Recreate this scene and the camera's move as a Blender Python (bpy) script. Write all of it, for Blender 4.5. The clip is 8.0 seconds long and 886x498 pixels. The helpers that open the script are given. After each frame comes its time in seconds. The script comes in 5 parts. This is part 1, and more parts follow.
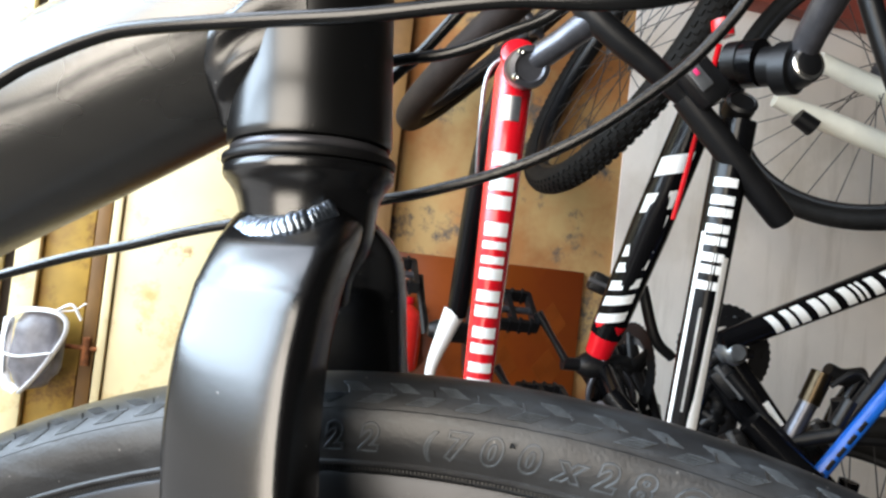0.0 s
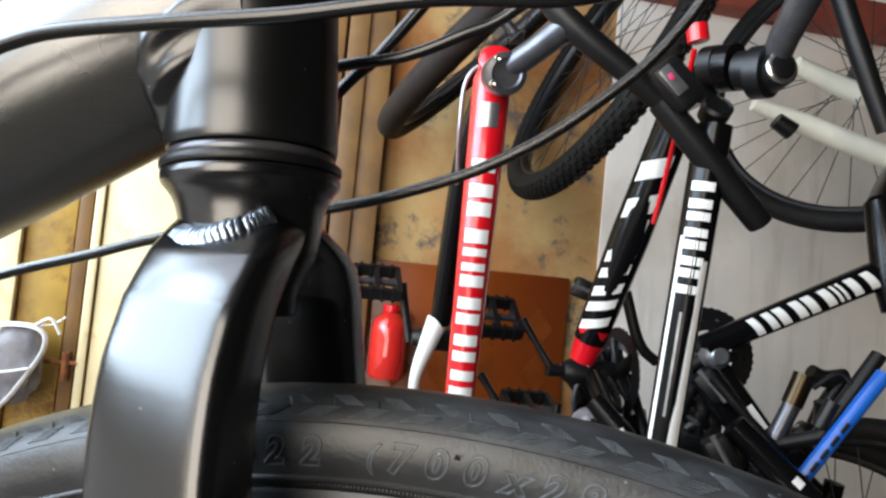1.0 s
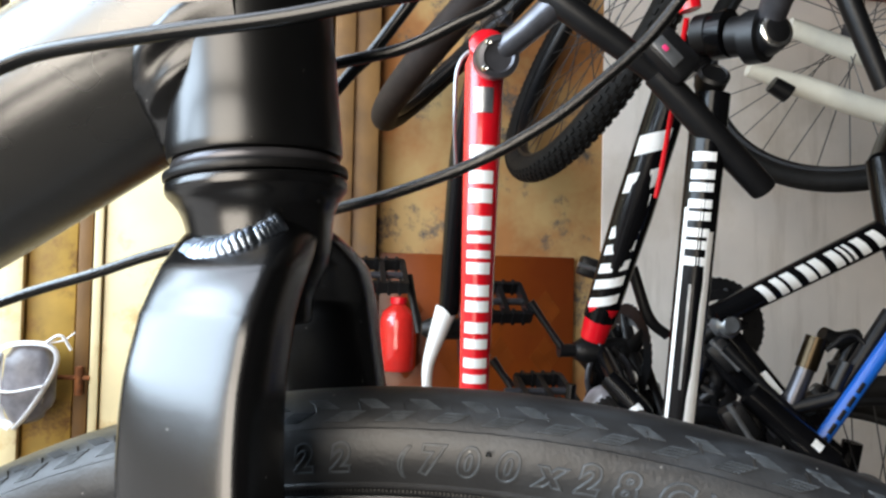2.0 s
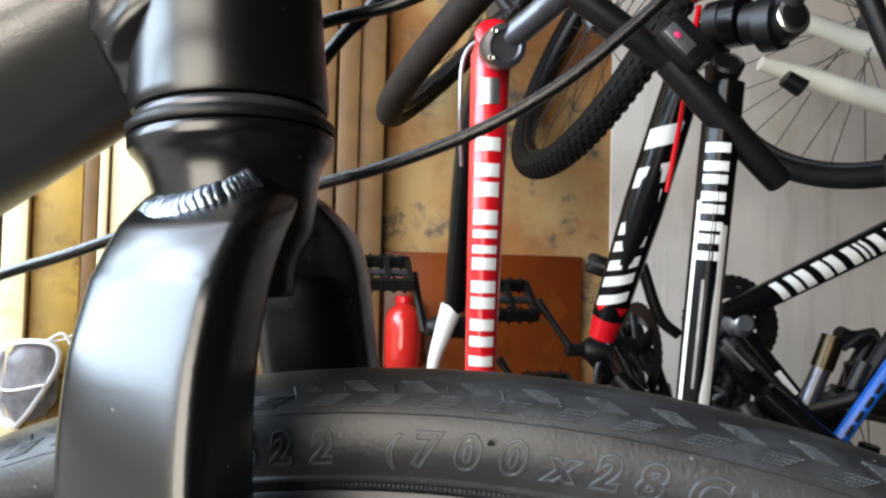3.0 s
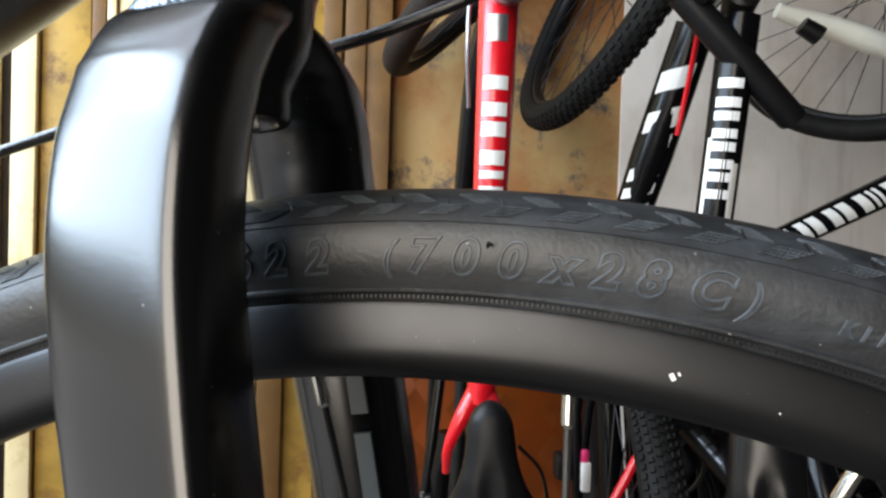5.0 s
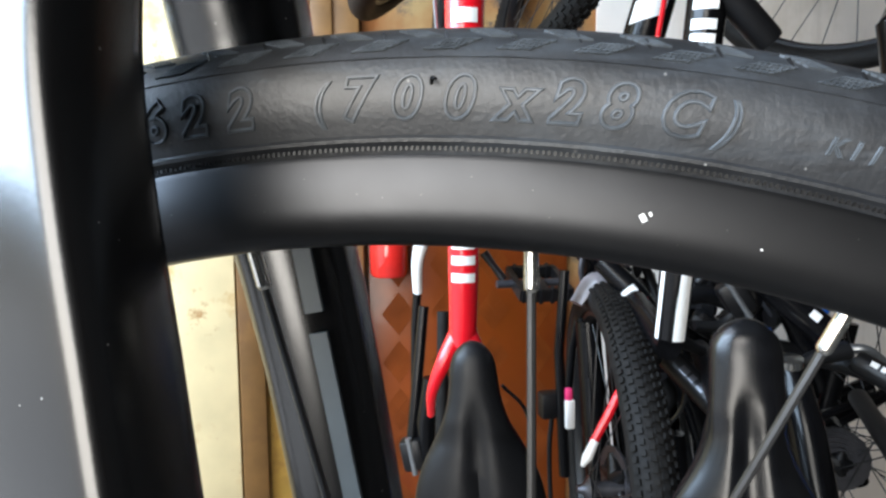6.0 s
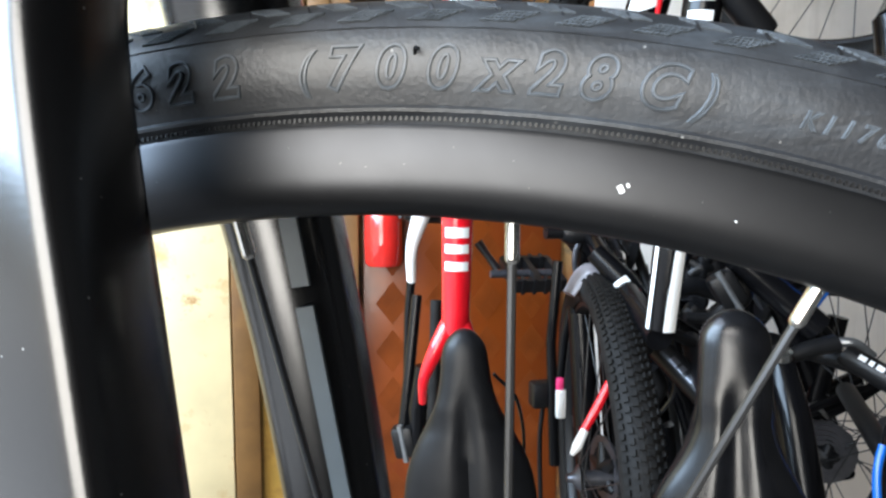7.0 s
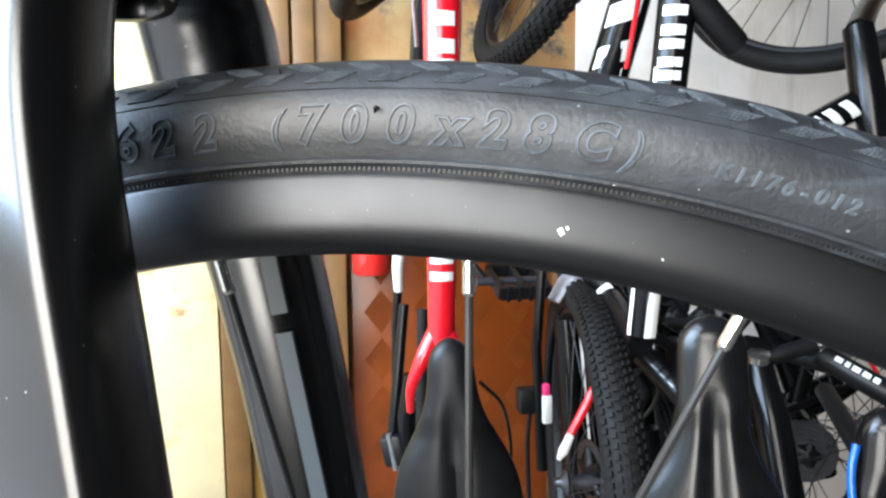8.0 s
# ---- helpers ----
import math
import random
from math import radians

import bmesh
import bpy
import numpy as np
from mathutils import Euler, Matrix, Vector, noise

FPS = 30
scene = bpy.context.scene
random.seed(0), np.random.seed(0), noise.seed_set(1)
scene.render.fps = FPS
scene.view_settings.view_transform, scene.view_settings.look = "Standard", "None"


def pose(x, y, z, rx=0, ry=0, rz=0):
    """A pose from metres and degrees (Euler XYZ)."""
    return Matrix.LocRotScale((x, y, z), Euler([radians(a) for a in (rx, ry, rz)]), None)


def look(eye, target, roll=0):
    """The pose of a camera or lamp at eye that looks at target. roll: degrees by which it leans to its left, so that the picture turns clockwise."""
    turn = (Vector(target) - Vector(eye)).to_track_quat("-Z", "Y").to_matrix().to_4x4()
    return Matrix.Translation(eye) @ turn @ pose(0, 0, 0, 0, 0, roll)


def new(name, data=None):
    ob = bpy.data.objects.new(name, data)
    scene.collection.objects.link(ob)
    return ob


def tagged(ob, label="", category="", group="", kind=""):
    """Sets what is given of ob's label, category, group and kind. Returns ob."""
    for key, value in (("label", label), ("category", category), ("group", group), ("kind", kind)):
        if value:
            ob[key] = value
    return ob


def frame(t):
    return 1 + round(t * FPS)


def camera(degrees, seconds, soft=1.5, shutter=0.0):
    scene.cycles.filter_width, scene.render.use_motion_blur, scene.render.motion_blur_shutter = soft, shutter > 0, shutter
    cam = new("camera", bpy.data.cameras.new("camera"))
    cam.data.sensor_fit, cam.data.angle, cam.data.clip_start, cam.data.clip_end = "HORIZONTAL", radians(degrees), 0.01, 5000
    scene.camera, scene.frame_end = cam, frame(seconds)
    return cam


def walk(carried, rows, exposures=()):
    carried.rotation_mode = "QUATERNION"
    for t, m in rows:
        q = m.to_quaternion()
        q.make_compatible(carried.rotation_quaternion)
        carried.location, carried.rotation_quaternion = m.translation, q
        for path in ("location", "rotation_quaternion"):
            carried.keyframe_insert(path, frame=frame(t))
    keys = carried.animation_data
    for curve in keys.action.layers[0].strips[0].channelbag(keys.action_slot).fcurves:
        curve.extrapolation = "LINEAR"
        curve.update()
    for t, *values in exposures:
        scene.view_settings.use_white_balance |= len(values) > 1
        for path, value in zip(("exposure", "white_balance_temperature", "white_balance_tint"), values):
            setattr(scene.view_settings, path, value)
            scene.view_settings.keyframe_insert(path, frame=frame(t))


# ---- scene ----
# The camera and its path: seconds, eye, yaw, pitch, roll (degrees).
cam = camera(72.09, 8.0, soft=2.5)
PATH = [
    (0.0, 0.0165, -0.1773, 0.7101, 10.5, 1.96, -6.26),
    (0.5, 0.0199, -0.1802, 0.7078, 9.15, 2.63, -6.95),
    (1.0, 0.0282, -0.1705, 0.711, 9.62, 2.8, -5.42),
    (1.5, 0.0285, -0.1732, 0.7112, 8.75, 2.36, -4.53),
    (1.7, 0.0239, -0.1718, 0.7136, 8.93, 1.48, -1.89),
    (2.8, 0.0246, -0.1524, 0.7059, 10.54, 2.19, -1.3),
    (3.0, 0.0233, -0.1481, 0.7039, 10.37, 1.86, -1.37),
    (3.5, 0.023, -0.1558, 0.705, 10.46, 1.38, -2.23),
    (4.0, 0.0119, -0.158, 0.7003, 10.8, 0.81, -0.87),
    (4.5, 0.0205, -0.1626, 0.7102, 11.14, 1.17, -0.93),
    (4.7, 0.0299, -0.1594, 0.7007, 11.65, 1.36, -0.11),
    (5.0, 0.0254, -0.1434, 0.6674, 10.96, -1.06, -1.82),
    (5.2, 0.0177, -0.1351, 0.6473, 10.65, -3.15, -0.42),
    (6.3, 0.0333, -0.128, 0.6443, 8.97, -4.89, 0.39),
    (6.5, 0.0332, -0.1293, 0.6447, 8.83, -4.99, 0.2),
    (7.0, 0.0336, -0.1299, 0.6401, 8.83, -5.59, -0.27),
    (7.5, 0.0397, -0.1402, 0.6475, 8.13, -5.24, 0.1),
    (8.0, 0.0417, -0.141, 0.6482, 7.85, -5.11, 0.53),
]
walk(cam, [(t, pose(x, y, z, 0, 0, yaw) @ pose(0, 0, 0, pitch) @ pose(0, 0, 0, 0, roll) @ pose(0, 0, 0, 90))
           for t, x, y, z, yaw, pitch, roll in PATH], exposures=[(0.0, -0.33, 6900, 12), (1.0, -0.52, 6900, 12), (3.5, -0.56, 6900, 12), (5.0, -0.68, 6850, 12), (5.2, -0.82, 6800, 12), (6.3, 0.26, 6250, 10), (7.2, 0.32, 6250, 10), (8.0, 0.46, 6250, 10)])

# ---- light: daylight through the open shop front behind and to the left of the camera ----
FLOOR = -0.52
CEIL = 2.0
world = bpy.data.worlds.new("sky")
scene.world = world
world.use_nodes = True
wn = world.node_tree
sky = wn.nodes.new("ShaderNodeTexSky")
sky.sky_type = 'NISHITA'
sky.sun_disc = False
sky.sun_elevation = radians(48)
sky.sun_rotation = radians(220)
wn.nodes["Background"].inputs["Strength"].default_value = 0.12
wn.links.new(sky.outputs[0], wn.nodes["Background"].inputs[0])


def area_light(name, eye, target, sx, sy, watts, colour):
    data = bpy.data.lights.new(name, 'AREA')
    data.shape, data.size, data.size_y, data.energy, data.color = 'RECTANGLE', sx, sy, watts, colour
    ob = new(name, data)
    ob.matrix_world = look(eye, target)
    return ob


area_light("doorway_daylight", (-0.33, -1.308, 0.86), (-0.04, -0.351, 0.86), 0.95, 1.48, 52, (1.0, 0.95, 0.86))
area_light("rooflight_daylight", (-1.25, -0.05, 1.99), (-1.249, -0.05, 0.0), 1.5, 1.3, 48, (0.80, 0.91, 1.08))
area_light("shopfront_sky", (-1.31, -0.30, 1.37), (-0.443, 0.199, 1.37), 1.6, 1.11, 112, (0.70, 0.90, 1.12))
area_light("shopfront_street", (-1.31, -0.30, 0.10), (-0.443, 0.199, 0.10), 1.6, 0.90, 6, (0.92, 0.96, 1.0))


# ---- materials ----
def mat(name, base, rough=0.5, metal=0.0, var=0.25, scale=20.0, bump=0.0, bump_scale=200.0, second=None, amount=0.5,
        stain_scale=4.0, coat=0.0, spec=0.5):
    m = bpy.data.materials.new(name)
    m.use_nodes = True
    t = m.node_tree
    b = t.nodes["Principled BSDF"]
    b.inputs["Roughness"].default_value = rough
    b.inputs["Metallic"].default_value = metal
    b.inputs["Coat Weight"].default_value = coat
    b.inputs["Specular IOR Level"].default_value = spec
    co = t.nodes.new("ShaderNodeTexCoord")
    n1 = t.nodes.new("ShaderNodeTexNoise")
    n1.inputs["Scale"].default_value = scale
    n1.inputs["Detail"].default_value = 6
    n2 = t.nodes.new("ShaderNodeTexNoise")
    n2.inputs["Scale"].default_value = stain_scale
    n2.inputs["Detail"].default_value = 5
    n2.inputs["Roughness"].default_value = 0.65
    for n in (n1, n2):
        t.links.new(co.outputs["Object"], n.inputs["Vector"])
    r1 = t.nodes.new("ShaderNodeValToRGB")
    lo = [c * (1 - var) for c in base] + [1]
    hi = [min(1, c * (1 + var)) for c in base] + [1]
    r1.color_ramp.elements[0].color, r1.color_ramp.elements[1].color = lo, hi
    r1.color_ramp.elements[0].position, r1.color_ramp.elements[1].position = 0.3, 0.7
    t.links.new(n1.outputs["Fac"], r1.inputs["Fac"])
    out = r1.outputs["Color"]
    if second:
        r2 = t.nodes.new("ShaderNodeValToRGB")
        r2.color_ramp.elements[0].position = 0.62 - 0.3 * amount
        r2.color_ramp.elements[1].position = 0.78 - 0.3 * amount
        t.links.new(n2.outputs["Fac"], r2.inputs["Fac"])
        mix = t.nodes.new("ShaderNodeMixRGB")
        t.links.new(r2.outputs["Color"], mix.inputs["Fac"])
        t.links.new(out, mix.inputs["Color1"])
        mix.inputs["Color2"].default_value = [*second, 1]
        out = mix.outputs["Color"]
    t.links.new(out, b.inputs["Base Color"])
    rr = t.nodes.new("ShaderNodeMapRange")
    rr.inputs["To Min"].default_value, rr.inputs["To Max"].default_value = max(0.02, rough - 0.08), min(1, rough + 0.08)
    t.links.new(n2.outputs["Fac"], rr.inputs["Value"])
    t.links.new(rr.outputs[0], b.inputs["Roughness"])
    if bump:
        n3 = t.nodes.new("ShaderNodeTexNoise")
        n3.inputs["Scale"].default_value = bump_scale
        n3.inputs["Detail"].default_value = 4
        t.links.new(co.outputs["Object"], n3.inputs["Vector"])
        bp = t.nodes.new("ShaderNodeBump")
        bp.inputs["Strength"].default_value = bump
        bp.inputs["Distance"].default_value = 0.001
        t.links.new(n3.outputs["Fac"], bp.inputs["Height"])
        t.links.new(bp.outputs[0], b.inputs["Normal"])
    return m


M_FORK = mat("satin_black_paint", (0.0022, 0.0023, 0.0027), 0.25, 0.0, 0.15, 60, 0.02, 900, spec=0.85)
M_FRAME = mat("matt_black_powder", (0.013, 0.013, 0.012), 0.27, 0.0, 0.2, 80, 0.10, 1800, spec=1.0)
M_FRAME.node_tree.nodes["Principled BSDF"].inputs["IOR"].default_value = 1.68
M_HEAD = mat("satin_black_head", (0.0022, 0.0023, 0.0026), 0.31, 0.0, 0.15, 60, 0.02, 900, spec=0.8)
M_WELD = mat("silvery_blue_weld", (0.27, 0.32, 0.39), 0.30, 1.0, 0.2, 300, 0.1, 900)
M_TYRE = mat("tyre_rubber", (0.0145, 0.0158, 0.0182), 0.46, 0.0, 0.3, 60, 0.16, 900, (0.045, 0.049, 0.054), 0.35, 14, spec=0.6)
# Tyre rubber in a paler copy: catch light on raised edges, put into colour.
M_TREAD_LIT = mat("tread_rubber_lit", (0.058, 0.067, 0.077), 0.42, 0.0, 0.4, 300)
M_RIM = mat("anodised_black_rim", (0.048, 0.049, 0.052), 0.38, 1.0, 0.2, 30, 0.015, 900)
M_STEEL = mat("bright_steel", (0.75, 0.74, 0.70), 0.25, 1.0, 0.1, 50)
M_SPOKE = mat("black_spoke", (0.045, 0.045, 0.046), 0.38, 0.6, 0.15, 50)
M_HOSE = mat("black_hose", (0.005, 0.0055, 0.006), 0.24, 0.0, 0.2, 80, spec=0.6)
M_CASING = mat("woven_hose", (0.003, 0.0032, 0.0035), 0.20, 0.0, 0.7, 900, 0.28, 1600, spec=0.8)
M_BLACK = mat("black_plastic", (0.0045, 0.0045, 0.005), 0.42, 0.0, 0.25, 40, 0.15, 400, spec=0.35)
M_GLOSSBLACK = mat("gloss_black_paint", (0.003, 0.003, 0.0035), 0.22, 0.0, 0.2, 20, coat=0.05, spec=0.22)
M_LEATHER = mat("saddle_vinyl", (0.0042, 0.0042, 0.0046), 0.36, 0.0, 0.25, 50, 0.2, 900, spec=0.26)
M_GLOSSVINYL = mat("glossy_saddle_vinyl", (0.0045, 0.0045, 0.005), 0.22, 0.0, 0.25, 50, 0.06, 900, spec=0.4)
M_RED = mat("red_paint", (0.62, 0.006, 0.014), 0.25, 0.0, 0.1, 15, coat=0.4)
M_WHITE = mat("white_paint", (0.78, 0.78, 0.76), 0.3, 0.0, 0.06, 20, coat=0.3)
M_CREAM = mat("cream_fork_paint", (0.80, 0.78, 0.68), 0.3, 0.0, 0.08, 20, coat=0.3)
M_BLUE = mat("blue_paint", (0.004, 0.105, 0.48), 0.35, 0.0, 0.1, 20, coat=0.4)
M_GOLD = mat("gold_anodised", (0.045, 0.032, 0.018), 0.28, 0.9, 0.2, 60)
M_GREY = mat("grey_alloy", (0.28, 0.29, 0.30), 0.32, 0.8, 0.2, 60)
M_DARKALLOY = mat("dark_alloy", (0.09, 0.09, 0.10), 0.32, 0.7, 0.2, 60)
M_OLDTYRE = mat("dusty_brown_tyre", (0.015, 0.010, 0.008), 0.75, 0.0, 0.3, 40, 0.5, 300, spec=0.2)
M_KNOB = mat("knobby_rubber", (0.009, 0.0085, 0.008), 0.65, 0.0, 0.3, 60, 0.4, 300, spec=0.14)
M_PLASTER = mat("stained_yellow_plaster", (0.40, 0.165, 0.050), 0.75, 0.0, 0.28, 5, 0.5, 60, (0.46, 0.29, 0.115), 0.7, 2.6)


def add_stains(m, colour, scale, low, high):
    """Dark mould and peeling specks over a material's colour."""
    t = m.node_tree
    b = t.nodes["Principled BSDF"]
    src = b.inputs["Base Color"].links[0].from_socket
    co = t.nodes.new("ShaderNodeTexCoord")
    mask = t.nodes.new("ShaderNodeTexNoise")
    mask.inputs["Scale"].default_value = scale * 0.22
    fine = t.nodes.new("ShaderNodeTexNoise")
    fine.inputs["Scale"].default_value = scale
    fine.inputs["Detail"].default_value = 8
    fine.inputs["Roughness"].default_value = 0.7
    for n in (mask, fine):
        t.links.new(co.outputs["Object"], n.inputs["Vector"])
    mul = t.nodes.new("ShaderNodeMath")
    mul.operation = 'MULTIPLY'
    t.links.new(mask.outputs["Fac"], mul.inputs[0])
    t.links.new(fine.outputs["Fac"], mul.inputs[1])
    ramp = t.nodes.new("ShaderNodeValToRGB")
    ramp.color_ramp.elements[0].position, ramp.color_ramp.elements[1].position = low, high
    t.links.new(mul.outputs[0], ramp.inputs["Fac"])
    mix = t.nodes.new("ShaderNodeMixRGB")
    t.links.new(ramp.outputs["Color"], mix.inputs["Fac"])
    t.links.new(src, mix.inputs["Color1"])
    mix.inputs["Color2"].default_value = [*colour, 1]
    t.links.new(mix.outputs["Color"], b.inputs["Base Color"])


add_stains(M_PLASTER, (0.10, 0.08, 0.065), 18, 0.285, 0.37)


def add_streaks(m, colour, stretch, scale, low, high):
    """Drawn-out scuffs along one axis."""
    t = m.node_tree
    b = t.nodes["Principled BSDF"]
    src = b.inputs["Base Color"].links[0].from_socket
    co = t.nodes.new("ShaderNodeTexCoord")
    mp = t.nodes.new("ShaderNodeMapping")
    mp.inputs["Scale"].default_value = stretch
    nz = t.nodes.new("ShaderNodeTexNoise")
    nz.inputs["Scale"].default_value = scale
    nz.inputs["Detail"].default_value = 7
    nz.inputs["Roughness"].default_value = 0.65
    ramp = t.nodes.new("ShaderNodeValToRGB")
    ramp.color_ramp.elements[0].position, ramp.color_ramp.elements[1].position = low, high
    mix = t.nodes.new("ShaderNodeMixRGB")
    mix.inputs["Color2"].default_value = [*colour, 1]
    t.links.new(co.outputs["Object"], mp.inputs["Vector"])
    t.links.new(mp.outputs[0], nz.inputs["Vector"])
    t.links.new(nz.outputs["Fac"], ramp.inputs["Fac"])
    t.links.new(ramp.outputs["Color"], mix.inputs["Fac"])
    t.links.new(src, mix.inputs["Color1"])
    t.links.new(mix.outputs["Color"], b.inputs["Base Color"])


def add_dust(m, scale, size):
    """Sparse pale dust specks."""
    t = m.node_tree
    b = t.nodes["Principled BSDF"]
    src = b.inputs["Base Color"].links[0].from_socket
    co = t.nodes.new("ShaderNodeTexCoord")
    vo = t.nodes.new("ShaderNodeTexVoronoi")
    vo.inputs["Scale"].default_value = scale
    less = t.nodes.new("ShaderNodeMath")
    less.operation = 'LESS_THAN'
    less.inputs[1].default_value = size
    mix = t.nodes.new("ShaderNodeMixRGB")
    mix.inputs["Color2"].default_value = (0.17, 0.17, 0.165, 1)
    t.links.new(co.outputs["Object"], vo.inputs["Vector"])
    t.links.new(vo.outputs["Distance"], less.inputs[0])
    t.links.new(less.outputs[0], mix.inputs["Fac"])
    t.links.new(src, mix.inputs["Color1"])
    t.links.new(mix.outputs["Color"], b.inputs["Base Color"])


add_dust(M_FORK, 150, 0.033)
add_dust(M_HEAD, 150, 0.033)
add_dust(M_RIM, 300, 0.035)
add_dust(M_TYRE, 150, 0.05)
add_streaks(M_TYRE, (0.046, 0.054, 0.064), (0.16, 1.0, 1.0), 150, 0.50, 0.78)
M_SHEET = mat("white_wall_sheet", (0.86, 0.765, 0.67), 0.6, 0.0, 0.08, 4, 0.25, 20, (0.75, 0.65, 0.54), 0.3, 2.6)
add_streaks(M_SHEET, (0.60, 0.51, 0.41), (6.0, 6.0, 0.7), 3.0, 0.52, 0.85)
M_WAINS = mat("varnished_panel", (0.182, 0.037, 0.0045), 0.30, 0.0, 0.25, 6, 0.05, 60, (0.15, 0.026, 0.004), 0.5, 3.0, coat=0.08, spec=0.4)
M_DIAMOND = mat("varnished_diamond", (0.160, 0.034, 0.005), 0.31, 0.0, 0.25, 12, 0.05, 60, coat=0.08, spec=0.4)
M_WOOD = mat("old_yellow_wood", (0.165, 0.080, 0.021), 0.6, 0.0, 0.3, 9, 0.4, 90, (0.13, 0.06, 0.018), 0.35, 5.0)
M_GATE = mat("cream_gate_paint", (0.80, 0.66, 0.38), 0.5, 0.0, 0.1, 8, 0.3, 60, (0.62, 0.40, 0.16), 0.22, 9.0)
M_MUSTARD = mat("mustard_gate_paint", (0.42, 0.25, 0.045), 0.55, 0.0, 0.25, 10, 0.3, 60, (0.25, 0.12, 0.03), 0.3, 9.0)
add_stains(M_GATE, (0.45, 0.25, 0.10), 30, 0.36, 0.46)
add_stains(M_MUSTARD, (0.14, 0.06, 0.02), 24, 0.30, 0.42)
add_stains(M_WOOD, (0.13, 0.07, 0.03), 22, 0.30, 0.42)
M_RUST = mat("rust", (0.26, 0.09, 0.03), 0.85, 0.0, 0.5, 60, 0.8, 200)
M_BEAM = mat("red_brown_beam", (0.26, 0.055, 0.035), 0.6, 0.0, 0.3, 12, 0.3, 60)
M_DARK = mat("dark_gap", (0.02, 0.012, 0.008), 0.9, 0.0, 0.3, 20)
# Ceiling colour set very dark so that it bounces little light.
M_CEIL = mat("darkened_ceiling", (0.045, 0.043, 0.040), 0.8, 0.0, 0.15, 5, 0.2, 40)
# Near-black stands for a dim room: keeps bounce off the black paint.
M_UNSEEN = mat("darkened_unseen_wall", (0.024, 0.021, 0.019), 0.8, 0.0, 0.3, 5, 0.2, 40)
M_FRONT = mat("shop_front_wall", (0.22, 0.22, 0.22), 0.8, 0.0, 0.15, 5, 0.2, 40)
M_FLOOR = mat("concrete_floor", (0.105, 0.098, 0.09), 0.75, 0.0, 0.25, 6, 0.4, 60, (0.08, 0.075, 0.07), 0.4, 2.0)
M_STRAP = mat("white_plastic_strap", (0.85, 0.85, 0.86), 0.35, 0.0, 0.05, 20)
M_BAG = mat("grey_plastic_wrap", (0.17, 0.16, 0.17), 0.35, 0.0, 0.4, 30, 0.6, 90)
M_GLOSSRED = mat("glossy_red", (0.55, 0.02, 0.015), 0.15, 0.0, 0.1, 60, coat=0.6)
M_DECAL = mat("grey_blue_decal", (0.065, 0.082, 0.094), 0.5, 0.0, 0.15, 40)
M_PINK = mat("pink_plastic", (0.7, 0.04, 0.16), 0.35, 0.0, 0.1, 30)


# ---- mesh helpers ----
def obj(name, verts, faces, material, parent=None, label="", smooth=True):
    me = bpy.data.meshes.new(name)
    me.from_pydata([tuple(v) for v in verts], [], [tuple(f) for f in faces])
    me.update()
    if smooth:
        me.polygons.foreach_set("use_smooth", [True] * len(me.polygons))
        me.set_sharp_from_angle(angle=radians(40))
    me.materials.append(material)
    ob = new(name, me)
    if parent is not None:
        ob.parent = parent
        ob.matrix_parent_inverse = parent.matrix_world.inverted()
    if label:
        tagged(ob, label)
    return ob


def thing(name, label, category, group="", at=(0, 0, 0), kind=""):
    ob = new(name)
    ob.empty_display_size = 0.05
    ob.location = at
    bpy.context.view_layer.update()
    return tagged(ob, label, category, group, kind)


def rings(loops, closed_ends=True, wrap=False):
    """Faces between successive loops of equal length."""
    verts, faces = [], []
    n = len(loops[0])
    for lp in loops:
        verts += [tuple(p) for p in lp]
    m = len(loops)
    for i in range(m if wrap else m - 1):
        a, b = i * n, ((i + 1) % m) * n
        for j in range(n):
            k = (j + 1) % n
            faces.append((a + j, a + k, b + k, b + j))
    if closed_ends and not wrap:
        faces.append(tuple(range(n - 1, -1, -1)))
        faces.append(tuple((m - 1) * n + j for j in range(n)))
    return verts, faces


def smooth_path(points, steps=8):
    """Catmull-Rom through the points."""
    pts = [Vector(p) for p in points]
    if len(pts) < 3:
        return pts
    pts = [2 * pts[0] - pts[1]] + pts + [2 * pts[-1] - pts[-2]]
    out = []
    for i in range(1, len(pts) - 2):
        p0, p1, p2, p3 = pts[i - 1:i + 3]
        for s in range(steps):
            u = s / steps
            out.append(0.5 * ((2 * p1) + (p2 - p0) * u + (2 * p0 - 5 * p1 + 4 * p2 - p3) * u * u
                              + (3 * p1 - p0 - 3 * p2 + p3) * u ** 3))
    out.append(pts[-2])
    return out


def tube_data(points, radii, n=20, flat=1.0, up=(0, 0, 1), power=2.0):
    """A swept tube; flat squeezes it across the second axis."""
    pts = [Vector(p) for p in points]
    if not hasattr(radii, "__len__"):
        radii = [radii] * len(pts)
    if len(radii) != len(pts):
        xs = np.linspace(0, 1, len(radii))
        radii = np.interp(np.linspace(0, 1, len(pts)), xs, radii)
    loops, side = [], None
    for i, p in enumerate(pts):
        d = (pts[min(i + 1, len(pts) - 1)] - pts[max(i - 1, 0)]).normalized()
        if side is None:
            side = d.cross(Vector(up))
            if side.length < 1e-3:
                side = d.cross(Vector((1, 0, 0)))
        side = (side - d * side.dot(d)).normalized()
        nrm = side.cross(d)
        lp = []
        for j in range(n):
            a = 2 * math.pi * j / n
            c, s = math.cos(a), math.sin(a)
            c = math.copysign(abs(c) ** (2 / power), c)
            s = math.copysign(abs(s) ** (2 / power), s)
            lp.append(p + side * (c * radii[i]) + nrm * (s * radii[i] * flat))
        loops.append(lp)
    return rings(loops)


